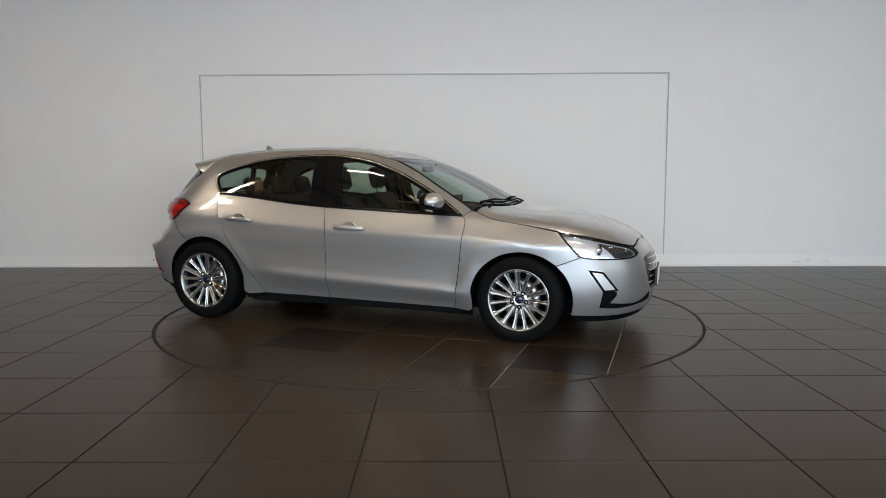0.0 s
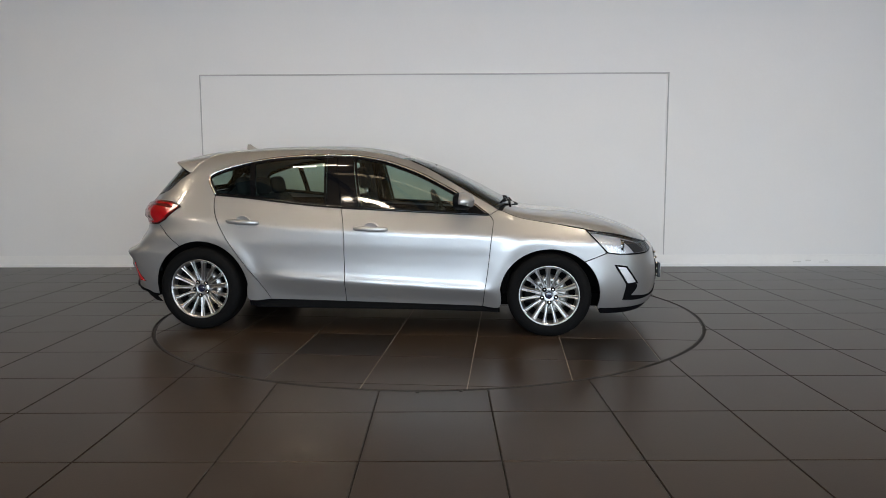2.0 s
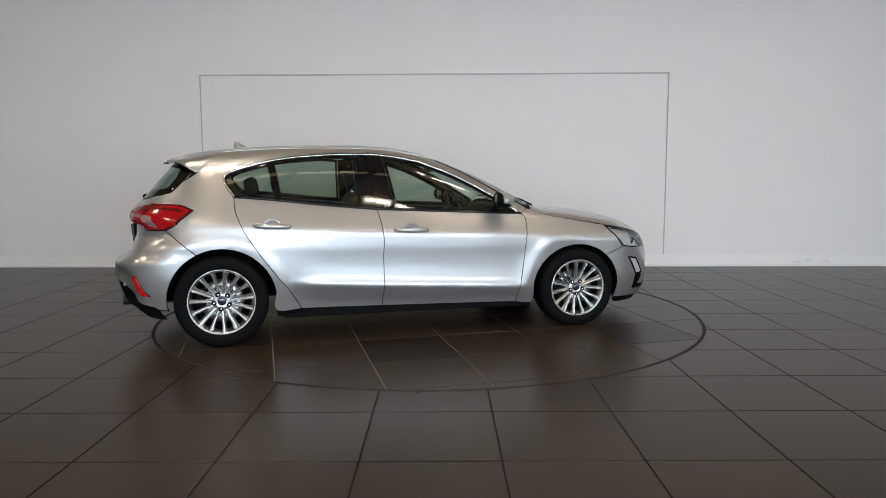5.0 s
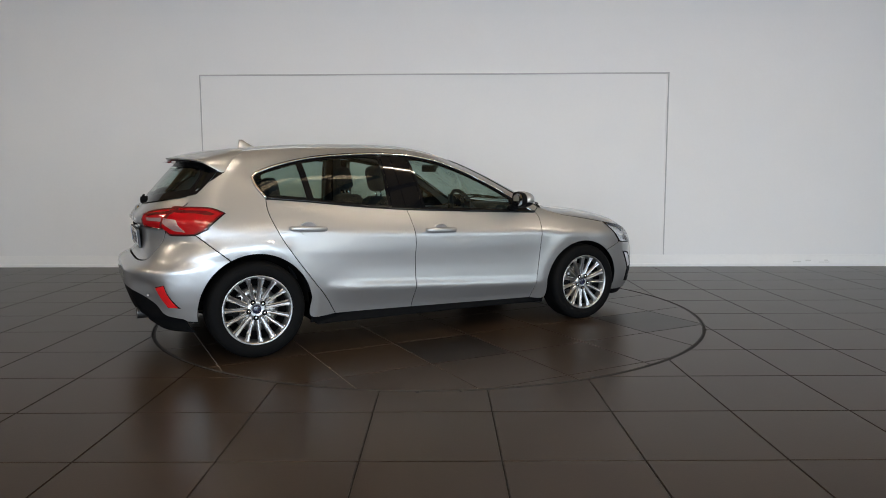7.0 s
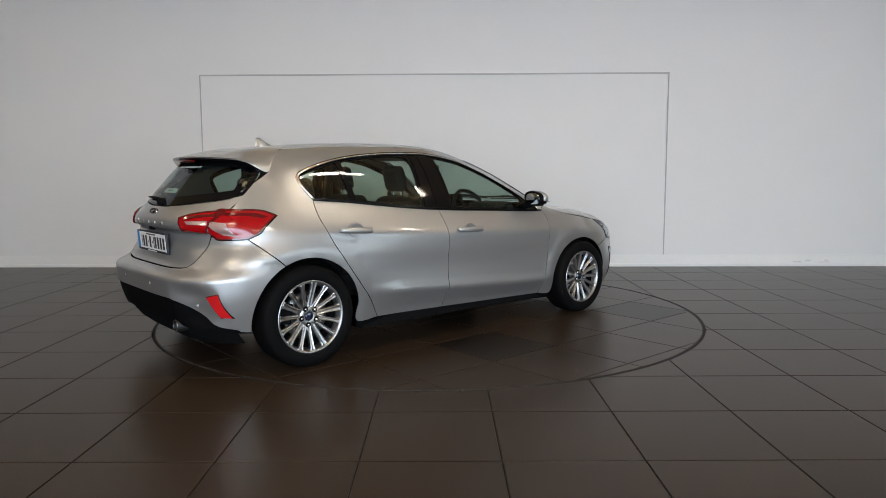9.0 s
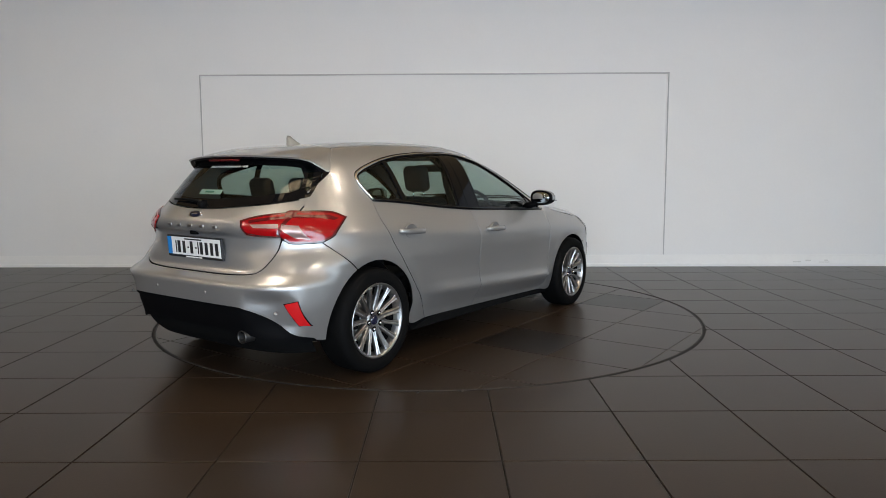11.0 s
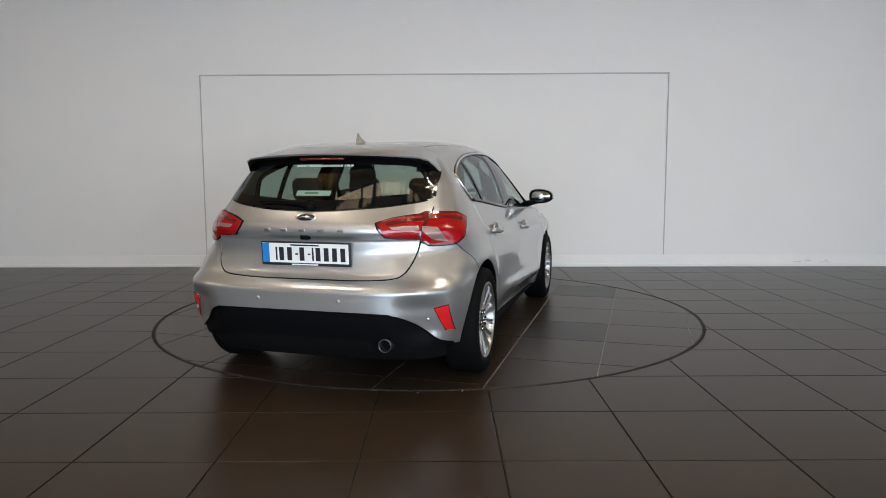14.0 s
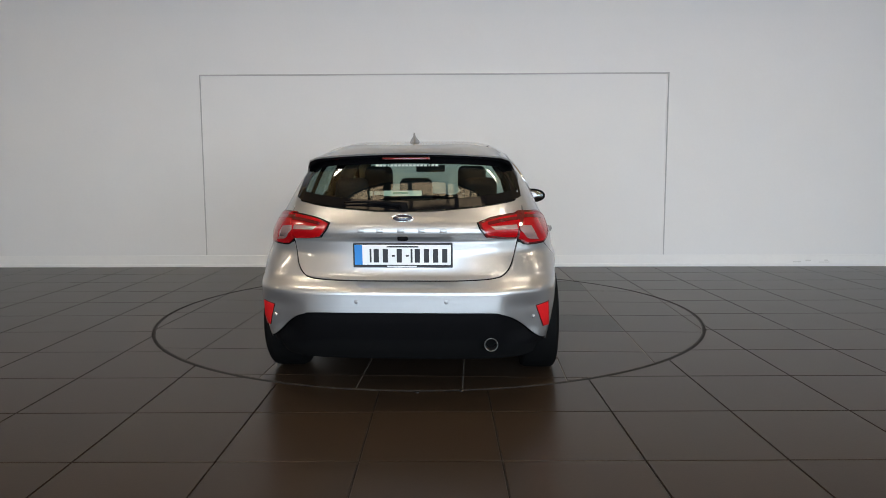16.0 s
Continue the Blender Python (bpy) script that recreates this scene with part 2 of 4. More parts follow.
def panel(name, outline, skin, mat, parent, label="", both=False, **kw):
    """A panel on the car, and its mirror image where both sides have it."""
    right = part(name, panel_mesh(name, outline, skin, mat, **kw), mat, parent, label)
    if not both:
        return right
    return right, part(name, panel_mesh(name, outline, skin, mat, mirror=True, **kw), mat, parent, label)


# ---- the shape of the car body ----
def curve(*pts):
    """A smooth curve through (x, y) points that never overshoots."""
    xs, ys = [p[0] for p in pts], [p[1] for p in pts]
    n = len(xs)
    d = [(ys[i + 1] - ys[i]) / (xs[i + 1] - xs[i]) for i in range(n - 1)]
    m = [d[0]] + [0 if d[i - 1] * d[i] <= 0 else 2 * d[i - 1] * d[i] / (d[i - 1] + d[i]) for i in range(1, n - 1)] + [d[-1]]

    def f(x):
        if x <= xs[0]:
            return ys[0] + m[0] * (x - xs[0])
        if x >= xs[-1]:
            return ys[-1] + m[-1] * (x - xs[-1])
        i = 0
        while x > xs[i + 1]:
            i += 1
        h = xs[i + 1] - xs[i]
        t = (x - xs[i]) / h
        return (ys[i] * (1 + 2 * t) * (1 - t) ** 2 + m[i] * h * t * (1 - t) ** 2 + ys[i + 1] * t * t * (3 - 2 * t) + m[i + 1] * h * t * t * (t - 1))
    return f


AXLE, HUB_Z, ARCH = 1.35, 0.318, 0.385
# heights along the middle of the car: roof, windscreen, bonnet
ROOF_Z = curve((-1.95, 1.30), (-1.8, 1.33), (-1.5, 1.382), (-1.29, 1.406), (-1.07, 1.424), (-0.85, 1.435), (-0.6, 1.440), (-0.4, 1.440), (-0.17, 1.432),
               (0.06, 1.402), (0.31, 1.325), (0.53, 1.242), (0.77, 1.128), (0.95, 1.03), (1.10, 0.955), (1.25, 0.932), (1.5, 0.912), (1.75, 0.868),
               (1.99, 0.79), (2.12, 0.72), (2.26, 0.60))
# the belt: where the doors meet the windows, and the shoulder of the wings
BELT_Z = curve((-2.0, 1.10), (-1.25, 1.052), (-0.233, 0.953), (0.895, 0.895), (1.25, 0.86), (1.6, 0.79), (1.9, 0.70), (2.2, 0.56))
DOOR_Y = curve((0.10, 0.76), (0.17, 0.785), (0.25, 0.808), (0.31, 0.843), (0.366, 0.879), (0.376, 0.8835), (0.392, 0.881), (0.44, 0.870), (0.52, 0.868), (0.60, 0.872), (0.70, 0.880),
               (0.775, 0.881), (0.80, 0.874), (0.86, 0.847), (0.953, 0.800))
DOOR_SMOOTH = curve((0.10, 0.775), (0.17, 0.800), (0.25, 0.825), (0.34, 0.848), (0.44, 0.866), (0.52, 0.873), (0.60, 0.877), (0.70, 0.881), (0.775, 0.881), (0.80, 0.874), (0.86, 0.847), (0.953, 0.800))
PLAN = curve((-2.2, 0.955), (-1.7, 0.975), (-1.25, 0.985), (-0.6, 1.0), (0.6, 1.003), (1.1, 1.0), (1.5, 0.985), (2.3, 0.93))
REAR_X = curve((0.10, -1.86), (0.18, -1.95), (0.25, -2.03), (0.35, -2.085), (0.48, -2.115), (0.56, -2.116), (0.594, -2.117), (0.606, -2.108), (0.645, -2.03), (0.67, -2.005), (0.72, -1.992),
               (0.80, -1.984), (0.862, -1.984), (0.882, -2.020), (0.905, -2.026), (0.935, -2.021), (0.98, -1.985), (1.02, -1.945), (1.12, -1.862), (1.22, -1.775), (1.32, -1.68), (1.42, -1.58))
FRONT_X = curve((0.10, 2.13), (0.17, 2.2), (0.25, 2.245), (0.40, 2.262), (0.50, 2.26), (0.60, 2.235), (0.68, 2.18), (0.75, 2.09), (0.85, 1.90), (1.0, 1.7))
REAR_S, FRONT_S = -1.30, 1.45


def flare(x, z):
    """Rounded lips over the wheel arches."""
    best = min(abs(math.hypot(x - s * AXLE, z - HUB_Z) - ARCH - 0.035) for s in (-1, 1))
    return 0.009 * math.exp(-(best / 0.055) ** 2) * (1 if z > 0.2 else 0.5)


def lower_y(x, z):
    b = BELT_Z(x)
    zz = z if z < 0.40 else 0.40 + (z - 0.40) * (0.953 - 0.40) / (b - 0.40)
    mid = max(0.0, 1 - abs(zz - 0.40) / 0.28)
    zz += 0.055 * (min(1.1, max(-1.2, x)) - 0.05) * mid * mid * (3 - 2 * mid)
    press = ease(x, -1.0, -0.55) * (1 - ease(x, 0.78, 1.02))
    y = (DOOR_Y(zz) * press + DOOR_SMOOTH(zz) * (1 - press)) * PLAN(x)
    fill = max(0.0, min(1.0, (abs(x) - 0.50) / 0.75))
    fill = fill * fill * (3 - 2 * fill)
    low = max(0.0, min(1.0, (0.62 - zz) / 0.3))
    y += 0.012 * fill * low * (1 if zz > 0.2 else 0.6)
    back = max(0.0, min(1.0, (-0.1 - x) / 1.2))
    y *= 1 - 0.045 * back * back * (3 - 2 * back) * max(0.0, min(1.0, (zz - 0.65) / 0.3))
    return y + flare(x, z)


def shape(x):
    """How boxy the part above the belt is: lean, corner power, corner exponent."""
    s = max(0.0, min(1.0, (x - 0.9) / 0.5))
    w = max(0.0, min(1.0, (-0.4 - x) / 0.9))
    return 0.19 * (1 - s) + 0.06 * s + 0.06 * w, 4.0 * (1 - s) + 2.4 * s, 0.17 * (1 - s) + 0.30 * s


def side_y(x, z):
    """Half width of the car at x and height z, doors and cabin."""
    b = BELT_Z(x)
    if z <= b:
        return lower_y(x, z)
    k, q, r = shape(x)
    t = min(0.99999, (z - b) / max(0.02, ROOF_Z(x) - b))
    return lower_y(x, b) * (1 - k * t) * (1 - t ** q) ** r


def front_x(y, z):
    a, b, n = FRONT_X(z) - FRONT_S, side_y(FRONT_S, z), 2.5
    return FRONT_S + a * max(0.0, 1 - (abs(y) / b) ** n) ** (1 / n)


def top_z(x, y):
    """Height of the upper skin at x and distance y from the middle."""
    y = abs(y)
    lo, hi = BELT_Z(x) - 0.30, ROOF_Z(x)
    if y < 1e-4:
        return hi
    for _ in range(24):
        mid = (lo + hi) / 2
        inside = side_y(x, mid) > y
        if inside and x > FRONT_S:
            inside = front_x(y, mid) > x
        if inside:
            lo = mid
        else:
            hi = mid
    return lo


def power(z):
    k = max(0.0, min(1.0, (0.80 - z) / 0.18))
    return 2.85 - 0.15 * max(0.0, min(1.0, (z - 0.85) / 0.2)) + 1.35 * k * k * (3 - 2 * k)


def rear_x(y, z):
    a, b, n = REAR_S - REAR_X(z), side_y(REAR_S, z), power(z)
    return REAR_S - a * max(0.0, 1 - (abs(y) / b) ** n) ** (1 / n)


def ease(v, a, c):
    t = max(0.0, min(1.0, (v - a) / (c - a)))
    return t * t * (3 - 2 * t)


def scoop(y, z):
    """The hollow round the reflector in the corner of the rear bumper."""
    return ease(y, 0.50, 0.71) * (1 - ease(y, 0.785, 0.835)) * ease(z, 0.27, 0.39) * (1 - ease(z, 0.50, 0.595))


def ring(u, z):
    """A point of the right flank: u is x along the side; past REAR_S and FRONT_S it runs round the corner, one unit to the middle of the end, two units to the left flank."""
    if REAR_S <= u <= FRONT_S:
        return Vector((u, -side_y(u, z), z))
    if u < REAR_S:
        a, b, n, g, s = REAR_S - REAR_X(z), side_y(REAR_S, z), power(z), REAR_S - u, -1
        base = REAR_S
    else:
        a, b, n, g, s = FRONT_X(z) - FRONT_S, side_y(FRONT_S, z), 2.5, u - FRONT_S, 1
        base = FRONT_S
    side = -1 if g <= 1 else 1
    psi = (g if g <= 1 else 2 - g) * math.pi / 2
    cs, sn = max(0.0, math.cos(psi)), max(0.0, math.sin(psi))
    r = (cs ** n + sn ** n) ** (-1 / n)
    y = b * cs * r
    x = base + s * a * sn * r
    if s < 0 and 0.23 < z < 0.6:
        x += 0.48 * max(0.0, -1.912 + 0.31 * (0.533 - z) - x) * scoop(y, z)
    return Vector((x, side * y, z))


def around(y, z, end=-1):
    """The u at which the ring is y from the middle, at the rear or front end."""
    lo, hi = 0.0, 1.0
    for _ in range(30):
        mid = (lo + hi) / 2
        if -ring((REAR_S - mid) if end < 0 else (FRONT_S + mid), z).y > abs(y):
            lo = mid
        else:
            hi = mid
    return REAR_S - lo if end < 0 else FRONT_S + lo

# ---- the room ----
TS, TX, TY = 0.6115, -1.4742, -3.2326      # tile pitch and a corner of the grid
RADIUS = 2.27                               # turntable
TURN = -0.84                                # the back wall stands a little askew


def slab(points, z0, z1, bevel=0.0015):
    """A flat piece with an outline, its top edge eased."""
    bm = bmesh.new()
    if area2(points) < 0:
        points = points[::-1]
    inner = shrink(points, bevel)
    rows = [[bm.verts.new((x, y, z)) for x, y in ps] for ps, z in ((points, z0), (points, z1 - bevel), (inner, z1))]
    n = len(points)
    for a, b in zip(rows, rows[1:]):
        for i in range(n):
            bm.faces.new((a[i], a[(i + 1) % n], b[(i + 1) % n], b[i]))
    bm.faces.new(rows[-1])
    return bm


def cut_by_disk(x0, y0, x1, y1, r, keep_inside):
    """The pieces of a rectangle inside or outside a disk round the origin."""
    edge = []
    cs = [(x0, y0), (x1, y0), (x1, y1), (x0, y1)]
    for a, b in zip(cs, cs[1:] + cs[:1]):
        edge += [(a[0] + (b[0] - a[0]) * k / 60, a[1] + (b[1] - a[1]) * k / 60) for k in range(60)]
    ok = [(math.hypot(*p) < r) == keep_inside for p in edge]
    if all(ok):
        return [cs]
    if not any(ok):
        return []
    n, runs = len(edge), []
    start = next(i for i in range(n) if ok[i] and not ok[i - 1])
    run = []
    for k in range(n):
        i = (start + k) % n
        if ok[i]:
            run.append(edge[i])
        elif run:
            runs.append(run)
            run = []
    if run:
        runs.append(run)
    out = []
    for run in runs:
        if len(run) < 4:
            continue
        keep = [run[0]] + [p for p in run[1:-1] if p in cs] + [run[-1]]
        on = [tuple(c * r / math.hypot(*p) for c in p) for p in (keep[0], keep[-1])]
        a0, a1 = math.atan2(on[1][1], on[1][0]), math.atan2(on[0][1], on[0][0])
        d = (a1 - a0 + math.pi) % (2 * math.pi) - math.pi
        m = max(2, int(abs(d) / 0.03))
        keep += [(r * math.cos(a0 + d * k / m), r * math.sin(a0 + d * k / m)) for k in range(m + 1)]
        clean = []
        for p in keep:
            if not clean or math.dist(p, clean[-1]) > 0.004:
                clean.append(p)
        if math.dist(clean[0], clean[-1]) < 0.004:
            clean.pop()
        if len(clean) > 2 and abs(area2(clean)) > 4e-4:
            out.append(clean)
    return out


def build_floor():
    bm = boxed((-9.2, -10.4, -0.2), (9.2, 3.3, -0.006))
    floor = part("floor", bm, GROUT, None, "dark brown ceramic tile floor with dark joints", smooth=False)
    tagged(floor, category="floor", kind="structure")
    return floor


def floor_studs(floor):
    """Two small steel studs in the floor at the turntable's edge."""
    for x, y in ((-0.035, -2.305), (0.21, -2.285)):
        ob = part("stud", lathe(bmesh.new(), [(0.0005, 0.007), (0.008, 0.006), (0.011, 0.002), (0.012, -0.004)], "z", 16), STEEL, floor, "small steel stud")
        ob.location = (x, y, 0)


def lay_tiles(floor):
    """The tiles that the camera passes nearest are pieces, the rest one sheet of pieces."""
    j = 0.0036
    whole = finish("tile", slab([(j, j), (TS - j, j), (TS - j, TS - j), (j, TS - j)], -0.01, 0.0), TILE, False)
    far = bmesh.new()
    count = 0
    for a in range(-13, 18):
        for b in range(-12, 11):
            x, y = TX + a * TS, TY + b * TS
            if x < -9.2 or x + TS > 9.2 or y > 3.2:
                continue
            near = -5 * TS - 1.6 < x < 5.0 and y > -4.3 and count < 300
            cx, cy = max(abs(x), abs(x + TS)), max(abs(y), abs(y + TS))
            nx, ny = max(0, max(x, -(x + TS))), max(0, max(y, -(y + TS)))
            if math.hypot(nx, ny) > RADIUS + 0.03:
                if near:
                    ob = part("tile", whole, TILE, floor)
                    ob.location = (x, y, 0)
                    count += 1
                else:
                    vs = [far.verts.new((x + u, y + v, 0)) for u, v in ((j, j), (TS - j, j), (TS - j, TS - j), (j, TS - j))]
                    far.faces.new(vs)
            elif math.hypot(cx, cy) > RADIUS:
                for poly in cut_by_disk(x + j, y + j, x + TS - j, y + TS - j, RADIUS + 0.019, False):
                    part("tile", slab(poly, -0.01, 0.0), TILE, floor, smooth=False)
                    count += 1
    tagged(part("outer_tiles", far, TILE, floor, smooth=False), kind="stuff")


def build_turntable():
    table = tagged(new("turntable"), "round tiled vehicle turntable flush with the floor", "turntable")
    part("deck", lathe(bmesh.new(), [(0.0005, -0.004), (RADIUS - 0.008, -0.004), (RADIUS - 0.008, -0.03)], "z", 96), GROUT_PALE, table, "pale dusty joints", smooth=False)
    # edging near-black: carries the shade that the shallow gap beside it lacks
    part("rim", lathe(bmesh.new(), [(RADIUS - 0.008, -0.03), (RADIUS - 0.008, -0.0005), (RADIUS - 0.001, 0.0005), (RADIUS, -0.03)], "z", 160), STEEL, table, "thin edging, coloured near-black for the shaded gap beside it")
    j = 0.0030
    dark = {(-1, -1), (-2, 2), (2, -1), (0, 2)}
    made = {}
    for a in range(-5, 6):
        for b in range(-5, 6):
            x, y = -0.157 + a * 0.6105, -0.937 + b * 0.6105
            mat = TILE_DARK if (a, b) in dark else TILE
            for poly in cut_by_disk(x + j, y + j, x + 0.6105 - j, y + 0.6105 - j, RADIUS - 0.010, True):
                if len(poly) == 4 and poly[0] == (x + j, y + j):
                    key = mat.name
                    if key not in made:
                        made[key] = finish("tile", slab([(0, 0), (0.6105 - 2 * j, 0), (0.6105 - 2 * j, 0.6105 - 2 * j), (0, 0.6105 - 2 * j)], -0.01, 0.0), mat, False)
                    ob = part("tile", made[key], mat, table)
                    ob.location = (x + j, y + j, 0)
                else:
                    part("tile", slab(poly, -0.01, 0.0), mat, table, smooth=False)
    return table


def build_room():
    spin = pose(0, 2.88, 0, 0, 0, TURN)
    wall = part("wall_north", boxed((-9.6, 0, -0.2), (9.6, 0.25, 4.4)), WALL, None, "plain white painted showroom wall", smooth=False)
    wall.matrix_world = spin
    tagged(wall, category="wall", kind="structure")
    skirt = bmesh.new()
    box(skirt, (-9.4, -0.012, 0.0), (9.4, -0.002, 0.15), 0.003)
    base = tagged(part("baseboard", skirt, TRIM, None, "white painted skirting board, scuffed", smooth=False), category="skirting", kind="structure")
    base.matrix_world = spin
    foot = part("lower_lip", boxed((-9.4, -0.026, 0.0), (9.4, -0.0125, 0.038), 0.003), TRIM, base, smooth=False)
    for x, z, w, h in ((4.62, 0.052, 0.10, 0.012), (4.78, 0.066, 0.07, 0.018), (4.95, 0.048, 0.14, 0.010), (5.02, 0.070, 0.05, 0.014)):
        part("chip", boxed((x, -0.0145, z), (x + w, -0.0118, z + h), 0.001), CHIP, base, "chipped paint", smooth=False)
    # a frame of thin trunking on the wall
    trunk = tagged(new("trunking_frame"), "thin grey cable trunking framing a panel on the white wall", "trunking")
    trunk.matrix_world = spin
    part("rail", boxed((-2.972, -0.016, 2.440), (2.965, -0.001, 2.458), 0.003), CONDUIT, trunk, smooth=False)
    for x in (-2.972, 2.950):
        part("upright", boxed((x, -0.014, 0.155), (x + 0.012, -0.001, 2.4395), 0.002), CONDUIT, trunk, smooth=False)
        part("cover", boxed((x + 0.016 if x < 0 else x - 0.012, -0.008, 1.85 if x < 0 else 1.2), (x + 0.026 if x < 0 else x - 0.004, -0.001, 2.4395), 0.002), TRIM, trunk, smooth=False)
    # side walls, ceiling, glazed corner behind the camera
    # unseen side walls, darkened to cut what the car mirrors from them
    sides = bmesh.new()
    box(sides, (9.25, -3.4, -0.2), (9.5, 2.70, 4.4))
    box(sides, (9.25, -10.65, -0.2), (9.5, -3.4, 0.35))
    box(sides, (9.25, -10.65, 3.0), (9.5, -3.4, 4.4))
    west = boxed((-9.5, -10.6, -0.2), (-9.25, 2.98, 4.4))
    for name, bm in (("wall_west", west), ("wall_east", sides)):
        tagged(part(name, bm, WALL_UNSEEN, None, "unseen side wall, dark grey to dim the car's reflections", smooth=False), category="wall", kind="structure")
    tagged(part("ceiling", boxed((-9.6, -10.7, 4.0), (9.6, 3.2, 4.2)), CEIL, None, "warm beige boarded ceiling", smooth=False), category="ceiling", kind="structure")
    for k in range(14):
        x = -8.6 + 1.32 * k
        tagged(part("ceiling_beam", boxed((x - 0.06, -10.4, 3.84), (x + 0.06, -2.6, 3.999), 0.006), BEAM, None, "dark beam under the beige ceiling", smooth=False), category="beam", group="ceiling beams", kind="structure")
    front = bmesh.new()
    box(front, (-9.5, -10.65, -0.2), (-3.5, -10.4, 4.4))
    box(front, (-3.5, -10.65, -0.2), (9.25, -10.4, 0.35))
    box(front, (-3.5, -10.65, 3.0), (9.25, -10.4, 4.4))
    tagged(part("wall_south", front, WALL, None, "white wall with a glazed shop front", smooth=False), category="wall", kind="structure")
    pitch = 1.8
    bays = [pose(-3.45 + k * pitch, -10.5, 0.35) for k in range(7)] + [pose(9.36, -10.3 + k * pitch, 0.35, 0, 0, 90) for k in range(4)]
    for k, place in enumerate(bays):
        bay = tagged(new("window_%d" % (k + 1)), "tall shop window in a dark metal frame", "window", "shop front windows", "structure")
        bay.matrix_world = place
        part("post", boxed((-0.05, -0.06, 0.0), (0.05, 0.06, 2.65), 0.004), ALU, bay, smooth=False)
        part("transom", boxed((0.05, -0.05, 1.98), (pitch - 0.05, 0.05, 2.06), 0.004), ALU, bay, smooth=False)
        g = part("glass", boxed((0.05, -0.004, 0.0), (pitch - 0.05, 0.004, 1.98)), SHOPGLASS, bay, smooth=False)
        g.visible_shadow = False
    # outside
    tagged(part("ground", boxed((-60, -60, -0.4), (60, -10.66, -0.15)), ASPHALT, None, "grey asphalt forecourt", smooth=False), category="ground", kind="structure")


def ceiling_light(x, y, long=1.0):
    lamp = tagged(new("ceiling_light"), "lit fluorescent batten under the beige ceiling", "ceiling light", "ceiling lights")
    lamp.location = (x, y, 4.0)
    part("housing", boxed((-long / 2 - 0.04, -0.07, -0.06), (long / 2 + 0.04, 0.07, -0.001), 0.006), TRIM, lamp, "white steel housing", smooth=False)
    part("tube", lathe(bmesh.new(), [(0.0005, -long / 2), (0.018, -long / 2), (0.018, long / 2), (0.0005, long / 2)], "x", 12, (0, 0, -0.085)), TUBE, lamp, "glowing tube")
    return lamp

def ceiling_panels():
    """A row of warm lit panels between dark bars, across the ceiling before the turntable."""
    row = tagged(new("lit_ceiling_row"), "row of warm lit ceiling panels between dark bars", "ceiling light")
    row.location = (0, -2.85, 3.97)
    for k in range(5):
        x = -1.85 + 0.75 * k
        part("lit_panel", boxed((x + 0.03, -0.06, -0.02), (x + 0.72, 0.22, 0.0), 0.003), RAFT, row, "warm glowing panel", smooth=False)
        part("bar", boxed((x - 0.028, -0.10, -0.05), (x + 0.028, 0.26, 0.029), 0.003), BEAM, row, smooth=False)
    for y in (-0.10, 0.222):
        part("edge", boxed((-1.88, y, -0.05), (1.93, y + 0.038, 0.029), 0.003), BEAM, row, smooth=False)


# ---- the car: x forward from the middle of the wheelbase, right side at -y ----
def u_at(x, z):
    """The ring's u at a place x round the rear or front corner."""
    if REAR_S <= x <= FRONT_S:
        return x
    lo, hi = 0.0, 1.0
    for _ in range(30):
        mid = (lo + hi) / 2
        p = ring(REAR_S - mid if x < 0 else FRONT_S + mid, z)
        if (p.x > x) == (x < 0):
            lo = mid
        else:
            hi = mid
    return REAR_S - lo if x < 0 else FRONT_S + lo


def seam(x):
    return BELT_Z(x) + 0.93 * (ROOF_Z(x) - BELT_Z(x))


def arch(s, a0, a1, n=14, grow=0.0):
    """Points round a wheel arch, from angle a0 to a1 in degrees."""
    cx, rz = (-1.345, 0.375) if s < 0 else (1.357, 0.342)
    out = []
    for k in range(n + 1):
        a = radians(a0 + (a1 - a0) * k / n)
        x, z = cx + (0.372 + grow) * math.cos(a), (0.318 if s < 0 else 0.308) + (rz + grow) * math.sin(a)
        out.append((u_at(x, z), z))
    return out


def rear_pts(*yz):
    return [(around(y, z), z) for y, z in yz]


def mirrored(run, s=REAR_S, way=-1):
    return [(2 * s + 2 * way - u, z) for u, z in run[::-1]]


def tail_skin(y, z):
    return Vector((rear_x(y, z), y, z))


def roof_skin(x, y):
    return Vector((x, y, top_z(x, y)))


def ribbon(name, poly, w0, w1, skin, mat, parent, lift=0.002, closed=True, both=False, flip=False, thick=0.008):
    """A strip that follows an outline, between two insets."""
    poly = list(poly)
    if area2(poly) < 0:
        poly.reverse()
    for mirror in ((False, True) if both else (False,)):
        bm = bmesh.new()
        s = Vector((1, -1, 1)) if mirror else Vector((1, 1, 1))
        e = 1e-3
        rows = []
        for w, dl in ((w0, -thick), (w0, 0.0), (w1, 0.0), (w1, -thick)):
            row = []
            for p in shrink(poly, w):
                q = skin(*p)
                m = (skin(p[0] + e, p[1]) - skin(p[0] - e, p[1])).cross(skin(p[0], p[1] + e) - skin(p[0], p[1] - e)).normalized() * (-1 if flip else 1)
                row.append(bm.verts.new((q + m * (lift + dl)) * s))
            rows.append(row)
        n = len(poly)
        for a, b in zip(rows, rows[1:]):
            for i in range(n if closed else n - 1):
                bm.faces.new((a[i], a[(i + 1) % n], b[(i + 1) % n], b[i]))
        if mirror != flip:
            bmesh.ops.reverse_faces(bm, faces=bm.faces[:])
        part(name, bm, mat, parent, smooth=False)


